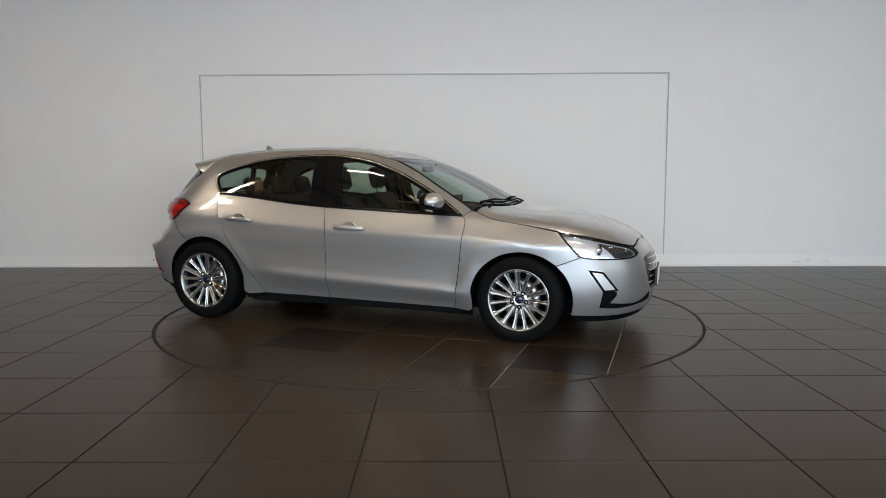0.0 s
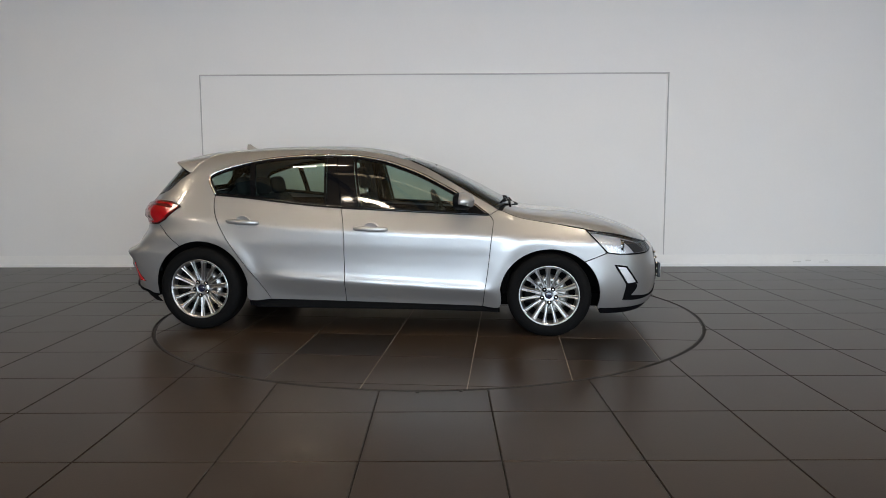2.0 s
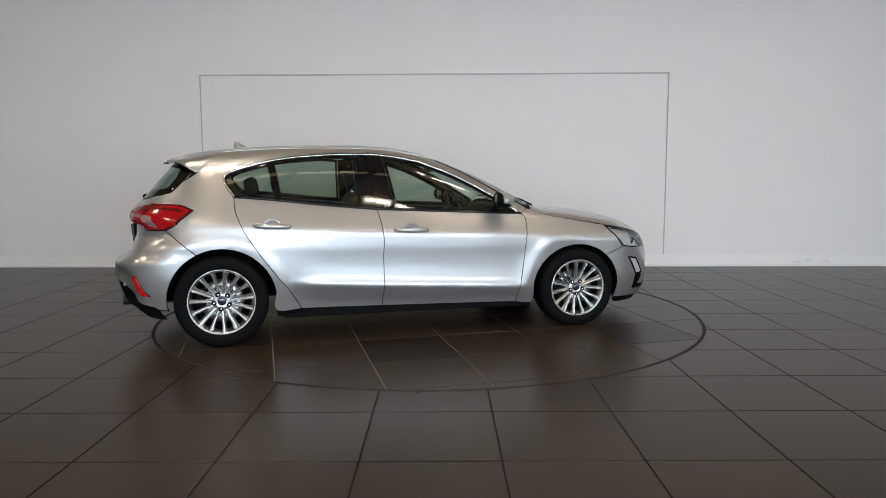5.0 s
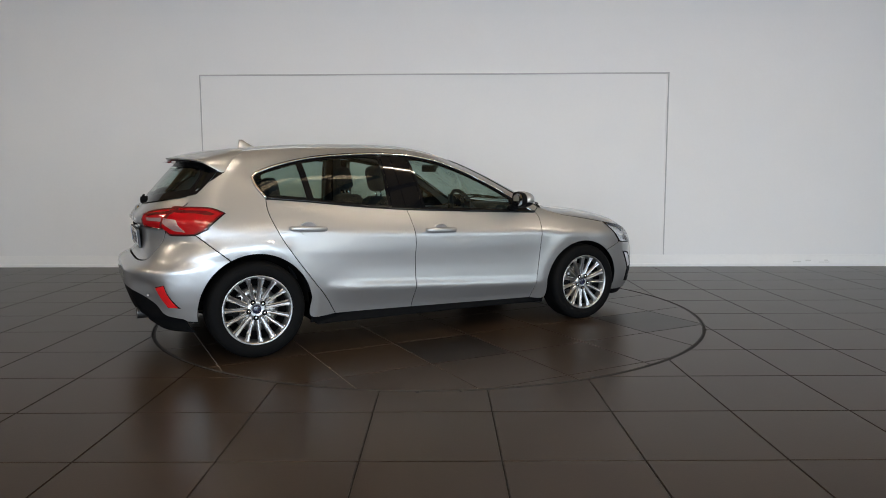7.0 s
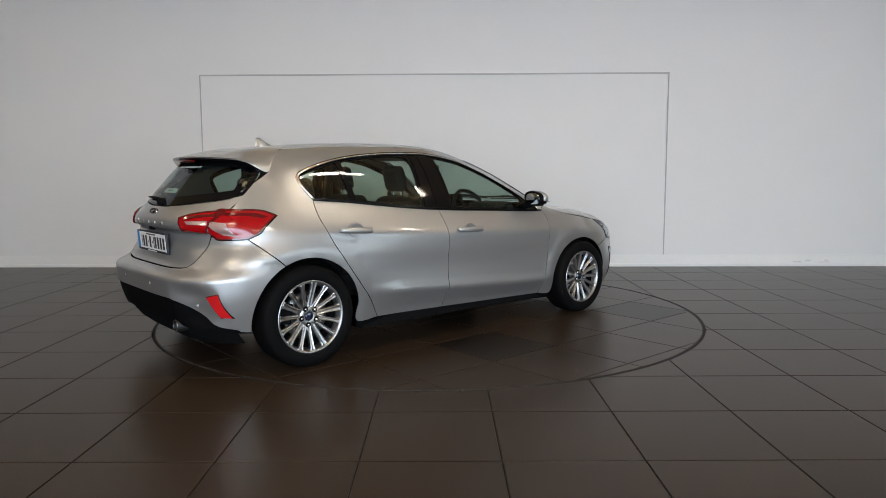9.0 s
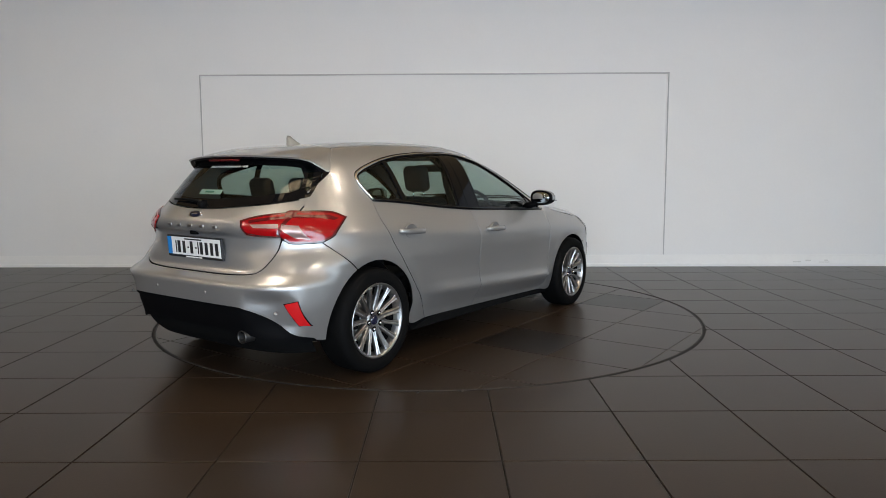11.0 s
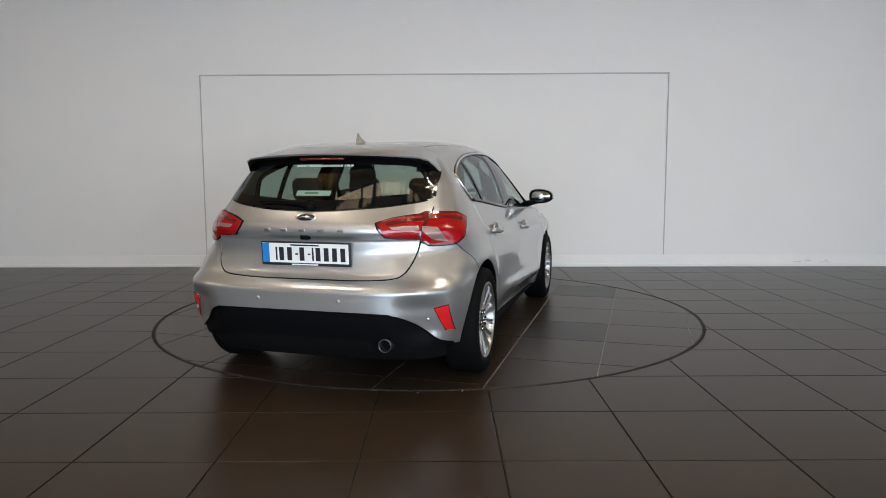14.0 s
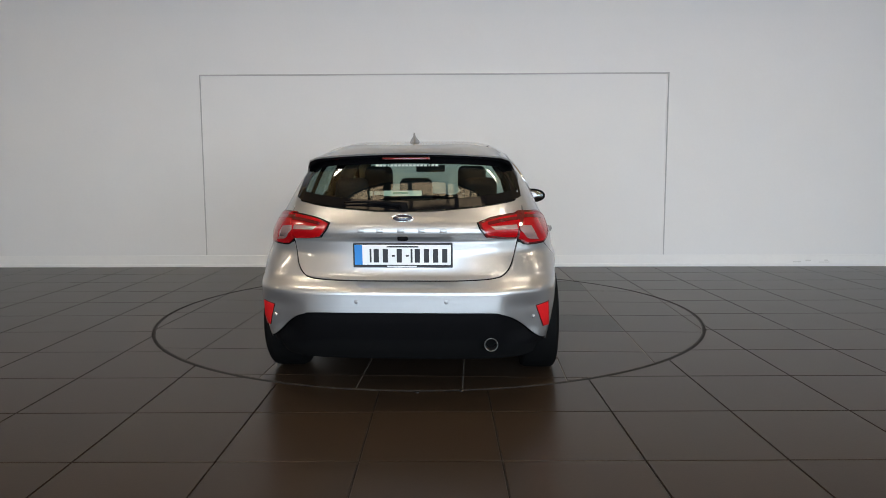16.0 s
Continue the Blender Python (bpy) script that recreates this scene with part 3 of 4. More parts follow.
DLO_UP = [(-1.325, 1.191), (-1.295, 1.220), (-1.198, 1.258), (-1.032, 1.303), (-0.863, 1.333), (-0.69, 1.350), (-0.516, 1.360), (-0.295, 1.362), (-0.116, 1.350),
          (0.079, 1.315), (0.191, 1.281), (0.347, 1.222), (0.481, 1.158), (0.635, 1.075), (0.766, 0.994), (0.90, 0.900)]
DLO_LOW = [(0.90, 0.900), (0.624, 0.911), (0.184, 0.932), (-0.234, 0.953), (-0.588, 0.983), (-0.97, 1.026), (-1.246, 1.050)]
DLO_TIP = [(-1.246, 1.050), (-1.312, 1.145), (-1.325, 1.191)]
REAR_CUT = [(-1.246, 1.050), (-1.247, 0.997), (-1.232, 0.924), (-1.187, 0.819), (-1.139, 0.735), (-1.068, 0.629), (-0.966, 0.489), (-0.875, 0.369), (-0.797, 0.238)]
B_CUT = [(-0.205, 0.228), (-0.197, 0.415), (-0.200, 0.611), (-0.196, 0.72), (-0.209, 0.848), (-0.234, 0.953)]
F_CUT = [(0.854, 0.206), (0.869, 0.316), (0.895, 0.495), (0.914, 0.672), (0.929, 0.801), (0.930, 0.865), (0.905, 0.900)]
A_EDGE = [(0.965, 0.938), (0.934, 0.960), (0.749, 1.065), (0.59, 1.157), (0.425, 1.247), (0.281, 1.311), (0.20, 1.336)]
TAIL_TOP = [(-1.800, 0.997), (-1.69, 0.999), (-1.578, 0.992), (-1.502, 0.961)]
TAIL_LOW = [(-1.502, 0.961), (-1.546, 0.915), (-1.60, 0.868), (-1.672, 0.829)]
WING_TOP = [(1.0, 0.932), (1.06, 0.906), (1.16, 0.876), (1.4, 0.836), (1.631, 0.797)]
GATE = [(0.0, 0.645), (0.30, 0.646), (0.487, 0.655), (0.548, 0.675), (0.585, 0.725), (0.608, 0.796), (0.625, 0.871), (0.650, 0.988)]
GLASS_LOW = [(0.0, 1.013), (0.157, 1.015), (0.424, 1.036), (0.60, 1.062), (0.652, 1.082)]
GLASS_SIDE = [(0.652, 1.082), (0.643, 1.145), (0.617, 1.224), (0.553, 1.300)]
LIP = [(0.0, 0.484), (0.44, 0.482), (0.525, 0.472), (0.60, 0.436), (0.685, 0.362), (0.74, 0.318), (0.785, 0.290)]


def corners(*q):
    """A closed outline with straight sides."""
    return loop(*[[a, b] for a, b in zip(q, q[1:] + q[:1])])


def flat_mirror(run):
    return [(-a, b) for a, b in run[::-1]]


def build_body(car):
    # right and left body sides in one pressing: pillar, roof edge, rear quarter
    rail = [(x, seam(x)) for x in (0.20, 0.0, -0.25, -0.5, -0.75, -1.0, -1.2, -1.36)]
    back = [(-1.36, seam(-1.36)), (u_at(-1.41, 1.32), 1.325), (u_at(-1.455, 1.27), 1.272), (u_at(-1.487, 1.231), 1.231)]
    blade = [(u_at(-1.487, 1.231), 1.231), (u_at(-1.60, 1.16), 1.158), (u_at(-1.732, 1.078), 1.078)]
    edge = [(u_at(-1.732, 1.078), 1.078), rear_pts((0.655, 1.03))[0], rear_pts((0.65, 0.998))[0]]
    split = [(-1.672, 0.829), arch(-1, 116, 116, 1)[0]]
    side = loop([(0.905, 0.900), (0.965, 0.938)], A_EDGE, rail, back, blade, edge, [edge[-1]] + TAIL_TOP, TAIL_LOW, split,
                arch(-1, 116, 8), [arch(-1, 8, 8, 1)[0], (-0.977, 0.236), (-0.797, 0.238)], REAR_CUT[::-1], DLO_TIP, DLO_UP)
    panel("body_side", side, ring, PAINT, car, both=True)
    # doors
    sill = [(-0.797, 0.238), (-0.205, 0.228)]
    low = [p for p in DLO_LOW if p[0] < -0.2]
    rear_door = panel("rear_door", loop(REAR_CUT, sill, B_CUT, low), ring, PAINT, car, both=True, step=0.02)
    low = [p for p in DLO_LOW if p[0] > -0.3]
    front_door = panel("front_door", loop([(-0.205, 0.228), (0.854, 0.206)], F_CUT, low, B_CUT[::-1]), ring, PAINT, car, both=True, step=0.02)
    # front wings
    wing = loop(F_CUT, [(0.905, 0.900), (0.965, 0.936), (1.0, 0.932)], WING_TOP,
                [(1.631, 0.797), (1.673, 0.703), (1.710, 0.620)], [(1.710, 0.620), arch(1, 47, 47, 1)[0]], arch(1, 47, 172), [arch(1, 172, 172, 1)[0], (0.985, 0.204), (0.854, 0.206)])
    panel("front_wing", wing, ring, PAINT, car, both=True)
    # black sill strip under the doors
    panel("sill_trim", loop([(-0.975, 0.234), (-0.797, 0.235), (-0.205, 0.225), (0.854, 0.203), (0.985, 0.201)], [(0.985, 0.201), (0.985, 0.155)], [(0.985, 0.155), (-0.975, 0.185)], [(-0.975, 0.185), (-0.975, 0.234)]),
          ring, BLACK, car, "matt black sill strip", both=True, lift=-0.004)
    # rear bumper, one piece round the tail
    half_top = rear_pts(*GATE[:6], (0.622, 0.845)) + [(-1.812, 0.829), (-1.672, 0.829)]
    bump_edge = [(-1.672, 0.829), arch(-1, 116, 116, 1)[0]]
    bump_arch = arch(-1, 116, 188, 10)
    bump_low = [bump_arch[-1], (u_at(-1.78, 0.275), 0.275), *rear_pts(*LIP[::-1])]
    right = [half_top, bump_edge, bump_arch, bump_low]
    runs = right + [mirrored(r) for r in right[::-1]]
    panel("rear_bumper", loop(*runs), ring, PAINT, car, step=0.014, gap=0.0035)
    low2 = rear_pts(*LIP) + [(u_at(-1.78, 0.275), 0.275), bump_arch[-1]]
    side_edge = [bump_arch[-1], (bump_arch[-1][0], 0.252)]
    floor_edge = [side_edge[-1], rear_pts((0.74, 0.268))[0], rear_pts((0.60, 0.285))[0], rear_pts((0.40, 0.318))[0], rear_pts((0.0, 0.322))[0]]
    panel("rear_diffuser", loop(low2, side_edge, floor_edge, mirrored(floor_edge), mirrored(side_edge), mirrored(low2)), ring, BLACK, car, "textured black lower bumper", lift=-0.014, step=0.02)
    # tailgate and its glass
    gate = GATE + [(0.655, 1.03), (0.655, 1.078)]
    panel("tailgate", loop(gate, GLASS_LOW[::-1], flat_mirror(GLASS_LOW[::-1]), flat_mirror(gate)), tail_skin, PAINT, car, flip=True, step=0.014, gap=0.004)
    top = [(0.553, 1.300), (0.424, 1.318), (0.0, 1.330)]
    glass = loop(GLASS_LOW, GLASS_SIDE, top, flat_mirror(top), flat_mirror(GLASS_SIDE), flat_mirror(GLASS_LOW))
    panel("rear_window", glass, tail_skin, GLASS_REAR, car, "dark tinted rear window", flip=True, depth=0.004)
    ribbon("window_border", glass, 0.004, 0.055, tail_skin, GLOSS_BLACK, car, 0.0015, flip=True, thick=0.003)
    cheek = loop(blade, rear_pts((0.652, 1.082), (0.643, 1.145), (0.617, 1.224), (0.553, 1.300)), [rear_pts((0.553, 1.300))[0], (u_at(-1.53, 1.262), 1.262), (u_at(-1.487, 1.231), 1.231)])
    panel("side_blade", cheek, ring, GLOSS_BLACK, car, "gloss black blade beside the rear window", both=True)
    # roof, windscreen, bonnet
    ys = [(x, side_y(x, seam(x))) for x in (-1.36, -1.2, -1.0, -0.75, -0.5, -0.25, 0.0, 0.20)]
    header = [(0.20, ys[-1][1]), (0.255, 0.36), (0.275, 0.0)]
    tail = [(-1.405, 0.0), (-1.395, 0.30), ys[0]]

    def flip_y(run):
        return [(a, -b) for a, b in run[::-1]]
    panel("roof", loop(tail, ys, header, flip_y(header), flip_y(ys), flip_y(tail)), roof_skin, PAINT, car, depth=0.012, gap=0.0015)
    panel("headliner", loop(tail, ys, header, flip_y(header), flip_y(ys), flip_y(tail)), roof_skin, HEADLINER, car, "pale cloth headliner", lift=-0.03, depth=0, gap=0.02)
    a_side = [(x, side_y(x, z)) for x, z in A_EDGE[::-1]]
    cowl = [(0.965, a_side[-1][1]), (1.04, 0.50), (1.085, 0.25), (1.10, 0.0)]
    screen = loop(header[::-1], a_side, cowl, flip_y(cowl), flip_y(a_side), flip_y(header[::-1]))
    panel("windscreen", screen, roof_skin, SCREEN, car, "clear windscreen", depth=0.004)
    for s in (1, -1):
        line = [(x - 0.004, s * (y - 0.006), top_z(x, y - 0.006) + 0.001) for x, y in spline(a_side[1:], 0.05)]
        part("screen_seal", tube(bmesh.new(), line, 0.006, 6), GLOSS_BLACK, car)
    lamp_top = [ring(u, z) for u, z in ((1.631, 0.797), (1.75, 0.776), (1.88, 0.748), (2.0, 0.710), (2.10, 0.680), (2.165, 0.690), (2.30, 0.712), (2.45, 0.700))]
    hood_side = [(x, side_y(x, z) - 0.001) for x, z in spline(WING_TOP, 0.03)[:-1]] + [(p.x - 0.004, -p.y - 0.003) for p in lamp_top[:-1]] + [(2.152, 0.0)]
    corner = side_y(1.0, 0.932) - 0.001
    hood_back = [(1.13, 0.0), (1.11, 0.30), (1.065, 0.50), (1.0, corner)]
    panel("bonnet", loop(hood_back, hood_side, flip_y(hood_side), flip_y(hood_back)), roof_skin, PAINT, car, gap=0.0015)
    panel("cowl", loop(cowl[::-1], [(0.965, cowl[0][1]), (1.0, corner)], hood_back[::-1], flip_y(hood_back[::-1]), [(1.0, -corner), (0.965, -cowl[0][1])], flip_y(cowl[::-1])), roof_skin, BLACK, car, "black plastic scuttle", lift=-0.010, gap=0)
    # spoiler over the rear window
    bm = bmesh.new()
    shoulder = ring(*back[0])
    turn = [ring(*p) for p in spline(back, 0.03)]
    front_edge = [Vector((-1.405 + 0.045 * v * v, shoulder.y * v, 0)) for v in [k / 10 for k in range(10)]]
    front_edge = [Vector((p.x, p.y, top_z(p.x, p.y))) for p in front_edge] + turn
    n_edge = len(front_edge) - 1
    grid = []
    for k in range(8):
        f = k / 7
        row = []
        for i, p in enumerate(front_edge):
            v = i / n_edge
            yy = 0.585 * min(1, v * 1.12)
            end = Vector((-1.775 + 0.42 * yy * yy, -yy, 1.329 - 0.030 * v * v))
            w = max(0.0, (v - 0.80) / 0.20)
            end = end.lerp(front_edge[-1] + Vector((-0.012, 0, -0.004)), w * w)
            q = p.lerp(end, f)
            q.z += 0.012 * math.sin(math.pi * f) * (1 - v)
            row.append(q + Vector((0, 0, 0.002)))
        full = [Vector((q.x, -q.y, q.z)) for q in row[:0:-1]] + row
        grid.append([bm.verts.new(q) for q in full])
    low = [[bm.verts.new(v.co + Vector((0.012 if i == len(grid) - 1 else 0, 0, (-0.006, -0.012, -0.022, -0.032, -0.040, -0.042, -0.036, -0.022)[i]))) for v in row] for i, row in enumerate(grid)]
    for a, b in zip(grid, grid[1:]):
        for i in range(len(a) - 1):
            bm.faces.new((a[i + 1], b[i + 1], b[i], a[i]))
    under = bmesh.new()
    floor_rows = [[under.verts.new(v.co) for v in row] for row in low]
    for a, b in zip(floor_rows, floor_rows[1:]):
        for i in range(len(a) - 1):
            under.faces.new((a[i], b[i], b[i + 1], a[i + 1]))
    rim = [r[0] for r in grid] + grid[-1][1:-1] + [r[-1] for r in grid[::-1]] + grid[0][-2:0:-1]
    rim2 = [bm.verts.new(v.co + Vector((0.004, 0, -0.009))) for v in rim]
    base = [r[0] for r in floor_rows] + floor_rows[-1][1:-1] + [r[-1] for r in floor_rows[::-1]] + floor_rows[0][-2:0:-1]
    skirt = [under.verts.new(v.co) for v in rim2]
    for i in range(len(rim)):
        j = (i + 1) % len(rim)
        bm.faces.new((rim[i], rim[j], rim2[j], rim2[i]))
        under.faces.new((skirt[i], skirt[j], base[j], base[i]))
    for v in low[0] + [v for row in low[1:] for v in row]:
        bm.verts.remove(v)
    for mesh in (bm, under):
        bmesh.ops.recalc_face_normals(mesh, faces=mesh.faces[:])
        for e in mesh.edges:
            e.smooth = e.calc_face_angle(0) < 0.9
    spoiler = part("spoiler", bm, PAINT, car)
    part("spoiler_underside", under, GLOSS_BLACK, spoiler, "gloss black underside of the spoiler")
    part("brake_light", boxed((-1.784, -0.135, 1.294), (-1.755, 0.135, 1.306), 0.004), RED_DEEP, spoiler, "long red brake light")
    return front_door, rear_door


def build_glazing(car):
    """Side windows, their black frames and the bright surround."""
    dlo = loop(DLO_LOW, DLO_TIP, DLO_UP)
    post_b = [(-0.345, 0.964), (-0.372, 1.344)]
    post_f = [(-0.095, 0.947), (-0.168, 1.340)]
    quarter = [(-0.935, 1.023), (-0.985, 1.312)]

    def upper(a, b):
        return [p for p in DLO_UP if a < p[0] < b]

    def lower(a, b):
        return [p for p in DLO_LOW if a < p[0] < b]
    front = loop([post_f[1]] + upper(-0.15, 2), lower(-0.08, 0.89) + [post_f[0]], post_f)
    rear = loop([quarter[0]] + lower(-0.93, -0.36)[::-1] + [post_b[0]], post_b, [post_b[1]] + upper(-0.97, -0.4)[::-1] + [quarter[1]], quarter[::-1])
    small = loop([quarter[0]] + [(-0.97, 1.026), (-1.246, 1.05)], DLO_TIP, upper(-1.5, -1.0) + [quarter[1]], quarter[::-1])
    for name, o, mat in (("front_side_window", front, GLASS), ("rear_side_window", rear, GLASS), ("quarter_window", small, GLASS)):
        panel(name, o, ring, mat, car, "tinted side window", both=True, depth=0.004, lift=-0.006, gap=0.0)
        ribbon("window_frame", o, 0.004, 0.022, ring, GLOSS_BLACK, car, -0.004, both=True, thick=0.012)
    gap_top, gap_low = (-0.298, 1.346), (-0.234, 0.953)
    panel("pillar_cover", loop([post_b[0], gap_low], [gap_low, gap_top], [gap_top, post_b[1]], post_b[::-1]), ring, GLOSS_BLACK, car, "gloss black pillar cover", both=True, lift=-0.002, gap=0.002)
    panel("pillar_cover", loop([gap_low, post_f[0]], post_f, [post_f[1], gap_top], [gap_top, gap_low]), ring, GLOSS_BLACK, car, "gloss black pillar cover", both=True, lift=-0.002, gap=0.002)
    panel("quarter_bar", loop([(-0.952, 1.027), (-0.918, 1.023)], [(-0.918, 1.023), (-0.968, 1.315)], [(-0.968, 1.315), (-1.004, 1.308)], [(-1.004, 1.308), (-0.952, 1.027)]), ring, GLOSS_BLACK, car, both=True, lift=-0.001, gap=0)
    ribbon("surround_seal", dlo, -0.006, 0.014, ring, GLOSS_BLACK, car, 0.0015, both=True)
    bead = shrink(dlo, 0.004) if area2(dlo) > 0 else shrink(dlo[::-1], 0.004)[::-1]
    tip = min(range(len(dlo)), key=lambda i: math.dist(dlo[i], (-1.246, 1.050)))
    for s in (1, -1):
        line = [ring(*p) + Vector((0, -0.004, 0)) for p in bead[tip:]]
        wide = [0.0085 - 0.003 * ease(p[0], -1.25, -0.9) for p in bead[tip:]]
        part("bright_surround", tube(bmesh.new(), [Vector((q.x, s * q.y, q.z)) for q in line], wide, 8), CHROME, car, "bright window surround")
    panel("mirror_sail", corners((0.70, 0.913), (0.87, 0.906), (0.745, 0.990), (0.70, 1.018)), ring, GLOSS_BLACK, car, "black corner behind the mirror", both=True, lift=-0.001, gap=0)
    # black waist seal
    for s in (1, -1):
        bm = bmesh.new()
        path = [(x, -s * (side_y(x, z) + 0.003), z + 0.004) for x, z in spline(DLO_LOW, 0.08)]
        tube(bm, path, 0.011, 6, 0.5)
        part("waist_seal", bm, GLOSS_BLACK, car)


def handle(door, x, z, s, slope):
    """A pull handle over its cup."""
    y = side_y(x, z)
    h = part("handle", lathe(bmesh.new(), [(0.0005, -0.001), (0.040, 0.001), (0.052, 0.006), (0.057, 0.008), (0.062, 0.004), (0.064, -0.004)], "y", 32), PAINT, door)
    h.matrix_local = pose(x, -s * (y + 0.001), z) @ Matrix.Diagonal((1.02, s * -1.0, 0.80, 1))
    bm = bmesh.new()
    path = [(dx, -s * (side_y(x + dx, z) + o), z - slope * dx) for dx, o in ((-0.128, 0.006), (-0.112, 0.024), (-0.06, 0.033), (0.0, 0.036), (0.06, 0.033), (0.112, 0.024), (0.128, 0.006))]
    tube(bm, [(x + a, b, c) for a, b, c in path], [0.011, 0.017, 0.019, 0.0195, 0.019, 0.017, 0.011], 12, 0.62)
    g = part("grip", bm, PAINT, door)


def mirror(car, s):
    """Door mirror: painted cap, black lower shell, glass, stalk, side repeater."""
    hub = new("door_mirror")
    hub.parent = car
    hub.location = (0.69, -s * 0.915, 1.008)
    bm = bmesh.new()
    bmesh.ops.create_uvsphere(bm, u_segments=28, v_segments=18, radius=1.0)
    for v in bm.verts:
        c = v.co
        x, y, z = c.x, c.y, c.z
        f = 1.0 if x > 0 else 0.5
        v.co = (0.088 * x * f * (1.1 - 0.25 * abs(y)) + 0.012, 0.108 * math.copysign(abs(y) ** 0.8, y), 0.064 * math.copysign(abs(z) ** 0.85, z) * (1 - 0.18 * y * (-s)) )
    cap = bm.copy()
    for b, keep in ((cap, True), (bm, False)):
        bmesh.ops.bisect_plane(b, geom=b.verts[:] + b.edges[:] + b.faces[:], plane_co=(0, 0, -0.018), plane_no=(0.25, 0, 1 if keep else -1), clear_inner=True)
    part("cap", cap, PAINT, hub)
    part("lower_shell", bm, BLACK, hub, "black plastic lower shell")
    for name, prof, mat, label in (("rear_shell", [(0.0005, -0.024), (0.80, -0.026), (0.90, -0.034), (0.97, -0.030), (1.0, -0.012), (0.97, 0.008)], BLACK, "black plastic back"),
                                   ("mirror_glass", [(0.0005, -0.0300), (0.80, -0.0295), (0.82, -0.026)], MIRROR, "mirror glass")):
        bm = lathe(bmesh.new(), prof, "x", 40)
        for v in bm.verts:
            y, z = v.co.y, v.co.z
            v.co = (v.co.x - s * 0.16 * 0.104 * y * -1, 0.104 * math.copysign(abs(y) ** 0.85, y), 0.061 * math.copysign(abs(z) ** 0.8, z) * (1 + 0.14 * y * s))
        part(name, bm, mat, hub, label)
    bm = tube(bmesh.new(), [(0.02, s * 0.17, -0.075), (0.015, s * 0.11, -0.062), (0.01, s * 0.04, -0.04)], [0.03, 0.028, 0.026], 10, 1.3)
    part("stalk", bm, BLACK, hub)
    part("side_repeater", boxed((0.05, -s * 0.085 - 0.02, -0.028), (0.062, -s * 0.085 + 0.05, -0.018), 0.003), CLEAR, hub, "clear indicator strip")


def build_wheel_meshes():
    """Meshes of one wheel; the outside faces -y."""
    m = {}
    t = bmesh.new()
    prof = [(0.226, -0.098), (0.236, -0.106), (0.262, -0.1125), (0.290, -0.108), (0.308, -0.097), (0.3165, -0.080), (0.3185, -0.05), (0.319, 0.0), (0.3185, 0.05), (0.3165, 0.080), (0.305, 0.10), (0.26, 0.11), (0.226, 0.098), (0.215, 0.09), (0.215, -0.09)]
    m["tyre"] = finish("tyre", lathe(t, prof, "y", 72, closed=True), RUBBER)
    r = bmesh.new()
    prof = [(0.229, -0.099), (0.2295, -0.104), (0.224, -0.106), (0.218, -0.103), (0.212, -0.092), (0.205, -0.075), (0.200, 0.0), (0.205, 0.09), (0.228, 0.095), (0.2305, 0.0)]
    m["rim"] = finish("rim", lathe(r, prof, "y", 72, closed=True), ALLOY)
    b = bmesh.new()
    m["barrel"] = finish("barrel", lathe(b, [(0.198, -0.055), (0.199, 0.085), (0.0005, 0.086)], "y", 48), DARK)
    h = bmesh.new()
    m["hub"] = finish("hub", lathe(h, [(0.0005, -0.070), (0.032, -0.070), (0.038, -0.074), (0.056, -0.069), (0.070, -0.058), (0.074, -0.03)], "y", 48), ALLOY)
    c = bmesh.new()
    m["hub_cap"] = finish("hub_cap", lathe(c, [(0.0005, -0.079), (0.020, -0.0785), (0.027, -0.076), (0.030, -0.068)], "y", 32), BADGE)
    o = bmesh.new()
    m["bolt"] = finish("bolt", lathe(o, [(0.0005, -0.078), (0.006, -0.078), (0.0095, -0.074), (0.010, -0.055)], "y", 6), CHROME)
    p = bmesh.new()
    m["bolt_pocket"] = finish("bolt_pocket", lathe(p, [(0.0005, -0.0655), (0.0145, -0.066), (0.0155, -0.0712), (0.0175, -0.069)], "y", 16), DARK)
    d = bmesh.new()
    m["brake_disc"] = finish("brake_disc", lathe(d, [(0.07, -0.03), (0.15, -0.03), (0.15, -0.005), (0.07, -0.005)], "y", 48, closed=True), DISC)
    m["caliper"] = finish("caliper", boxed((-0.18, -0.045, -0.06), (-0.10, 0.0, 0.07), 0.012), DARK)
    for name, w0, w1 in (("spoke", 0.0150, 0.0150), ("wide_spoke", 0.0175, 0.0200)):
        k = bmesh.new()
        rows = []
        for f in (0.0, 0.12, 0.35, 0.6, 0.82, 0.95, 1.0):
            rad = 0.046 + (0.2165 - 0.046) * f
            y = -0.066 - 0.034 * f ** 1.3 + (0.006 if f == 1.0 else 0)
            w = w0 + (w1 - w0) * f + (0.006 * max(0, f - 0.85) / 0.15) - 0.003 * math.sin(math.pi * f)
            rows.append([k.verts.new(q) for q in ((-w, y + 0.026, rad), (-w, y + 0.005, rad), (-w * 0.62, y - 0.0005, rad), (-w * 0.18, y + 0.003, rad), (w * 0.18, y + 0.003, rad), (w * 0.62, y - 0.0005, rad), (w, y + 0.005, rad), (w, y + 0.026, rad))])
        for a, bb in zip(rows, rows[1:]):
            for i in range(8):
                k.faces.new((a[i], a[(i + 1) % 8], bb[(i + 1) % 8], bb[i]))
        bmesh.ops.recalc_face_normals(k, faces=k.faces[:])
        m[name] = finish(name, k, ALLOY, False)
    return m


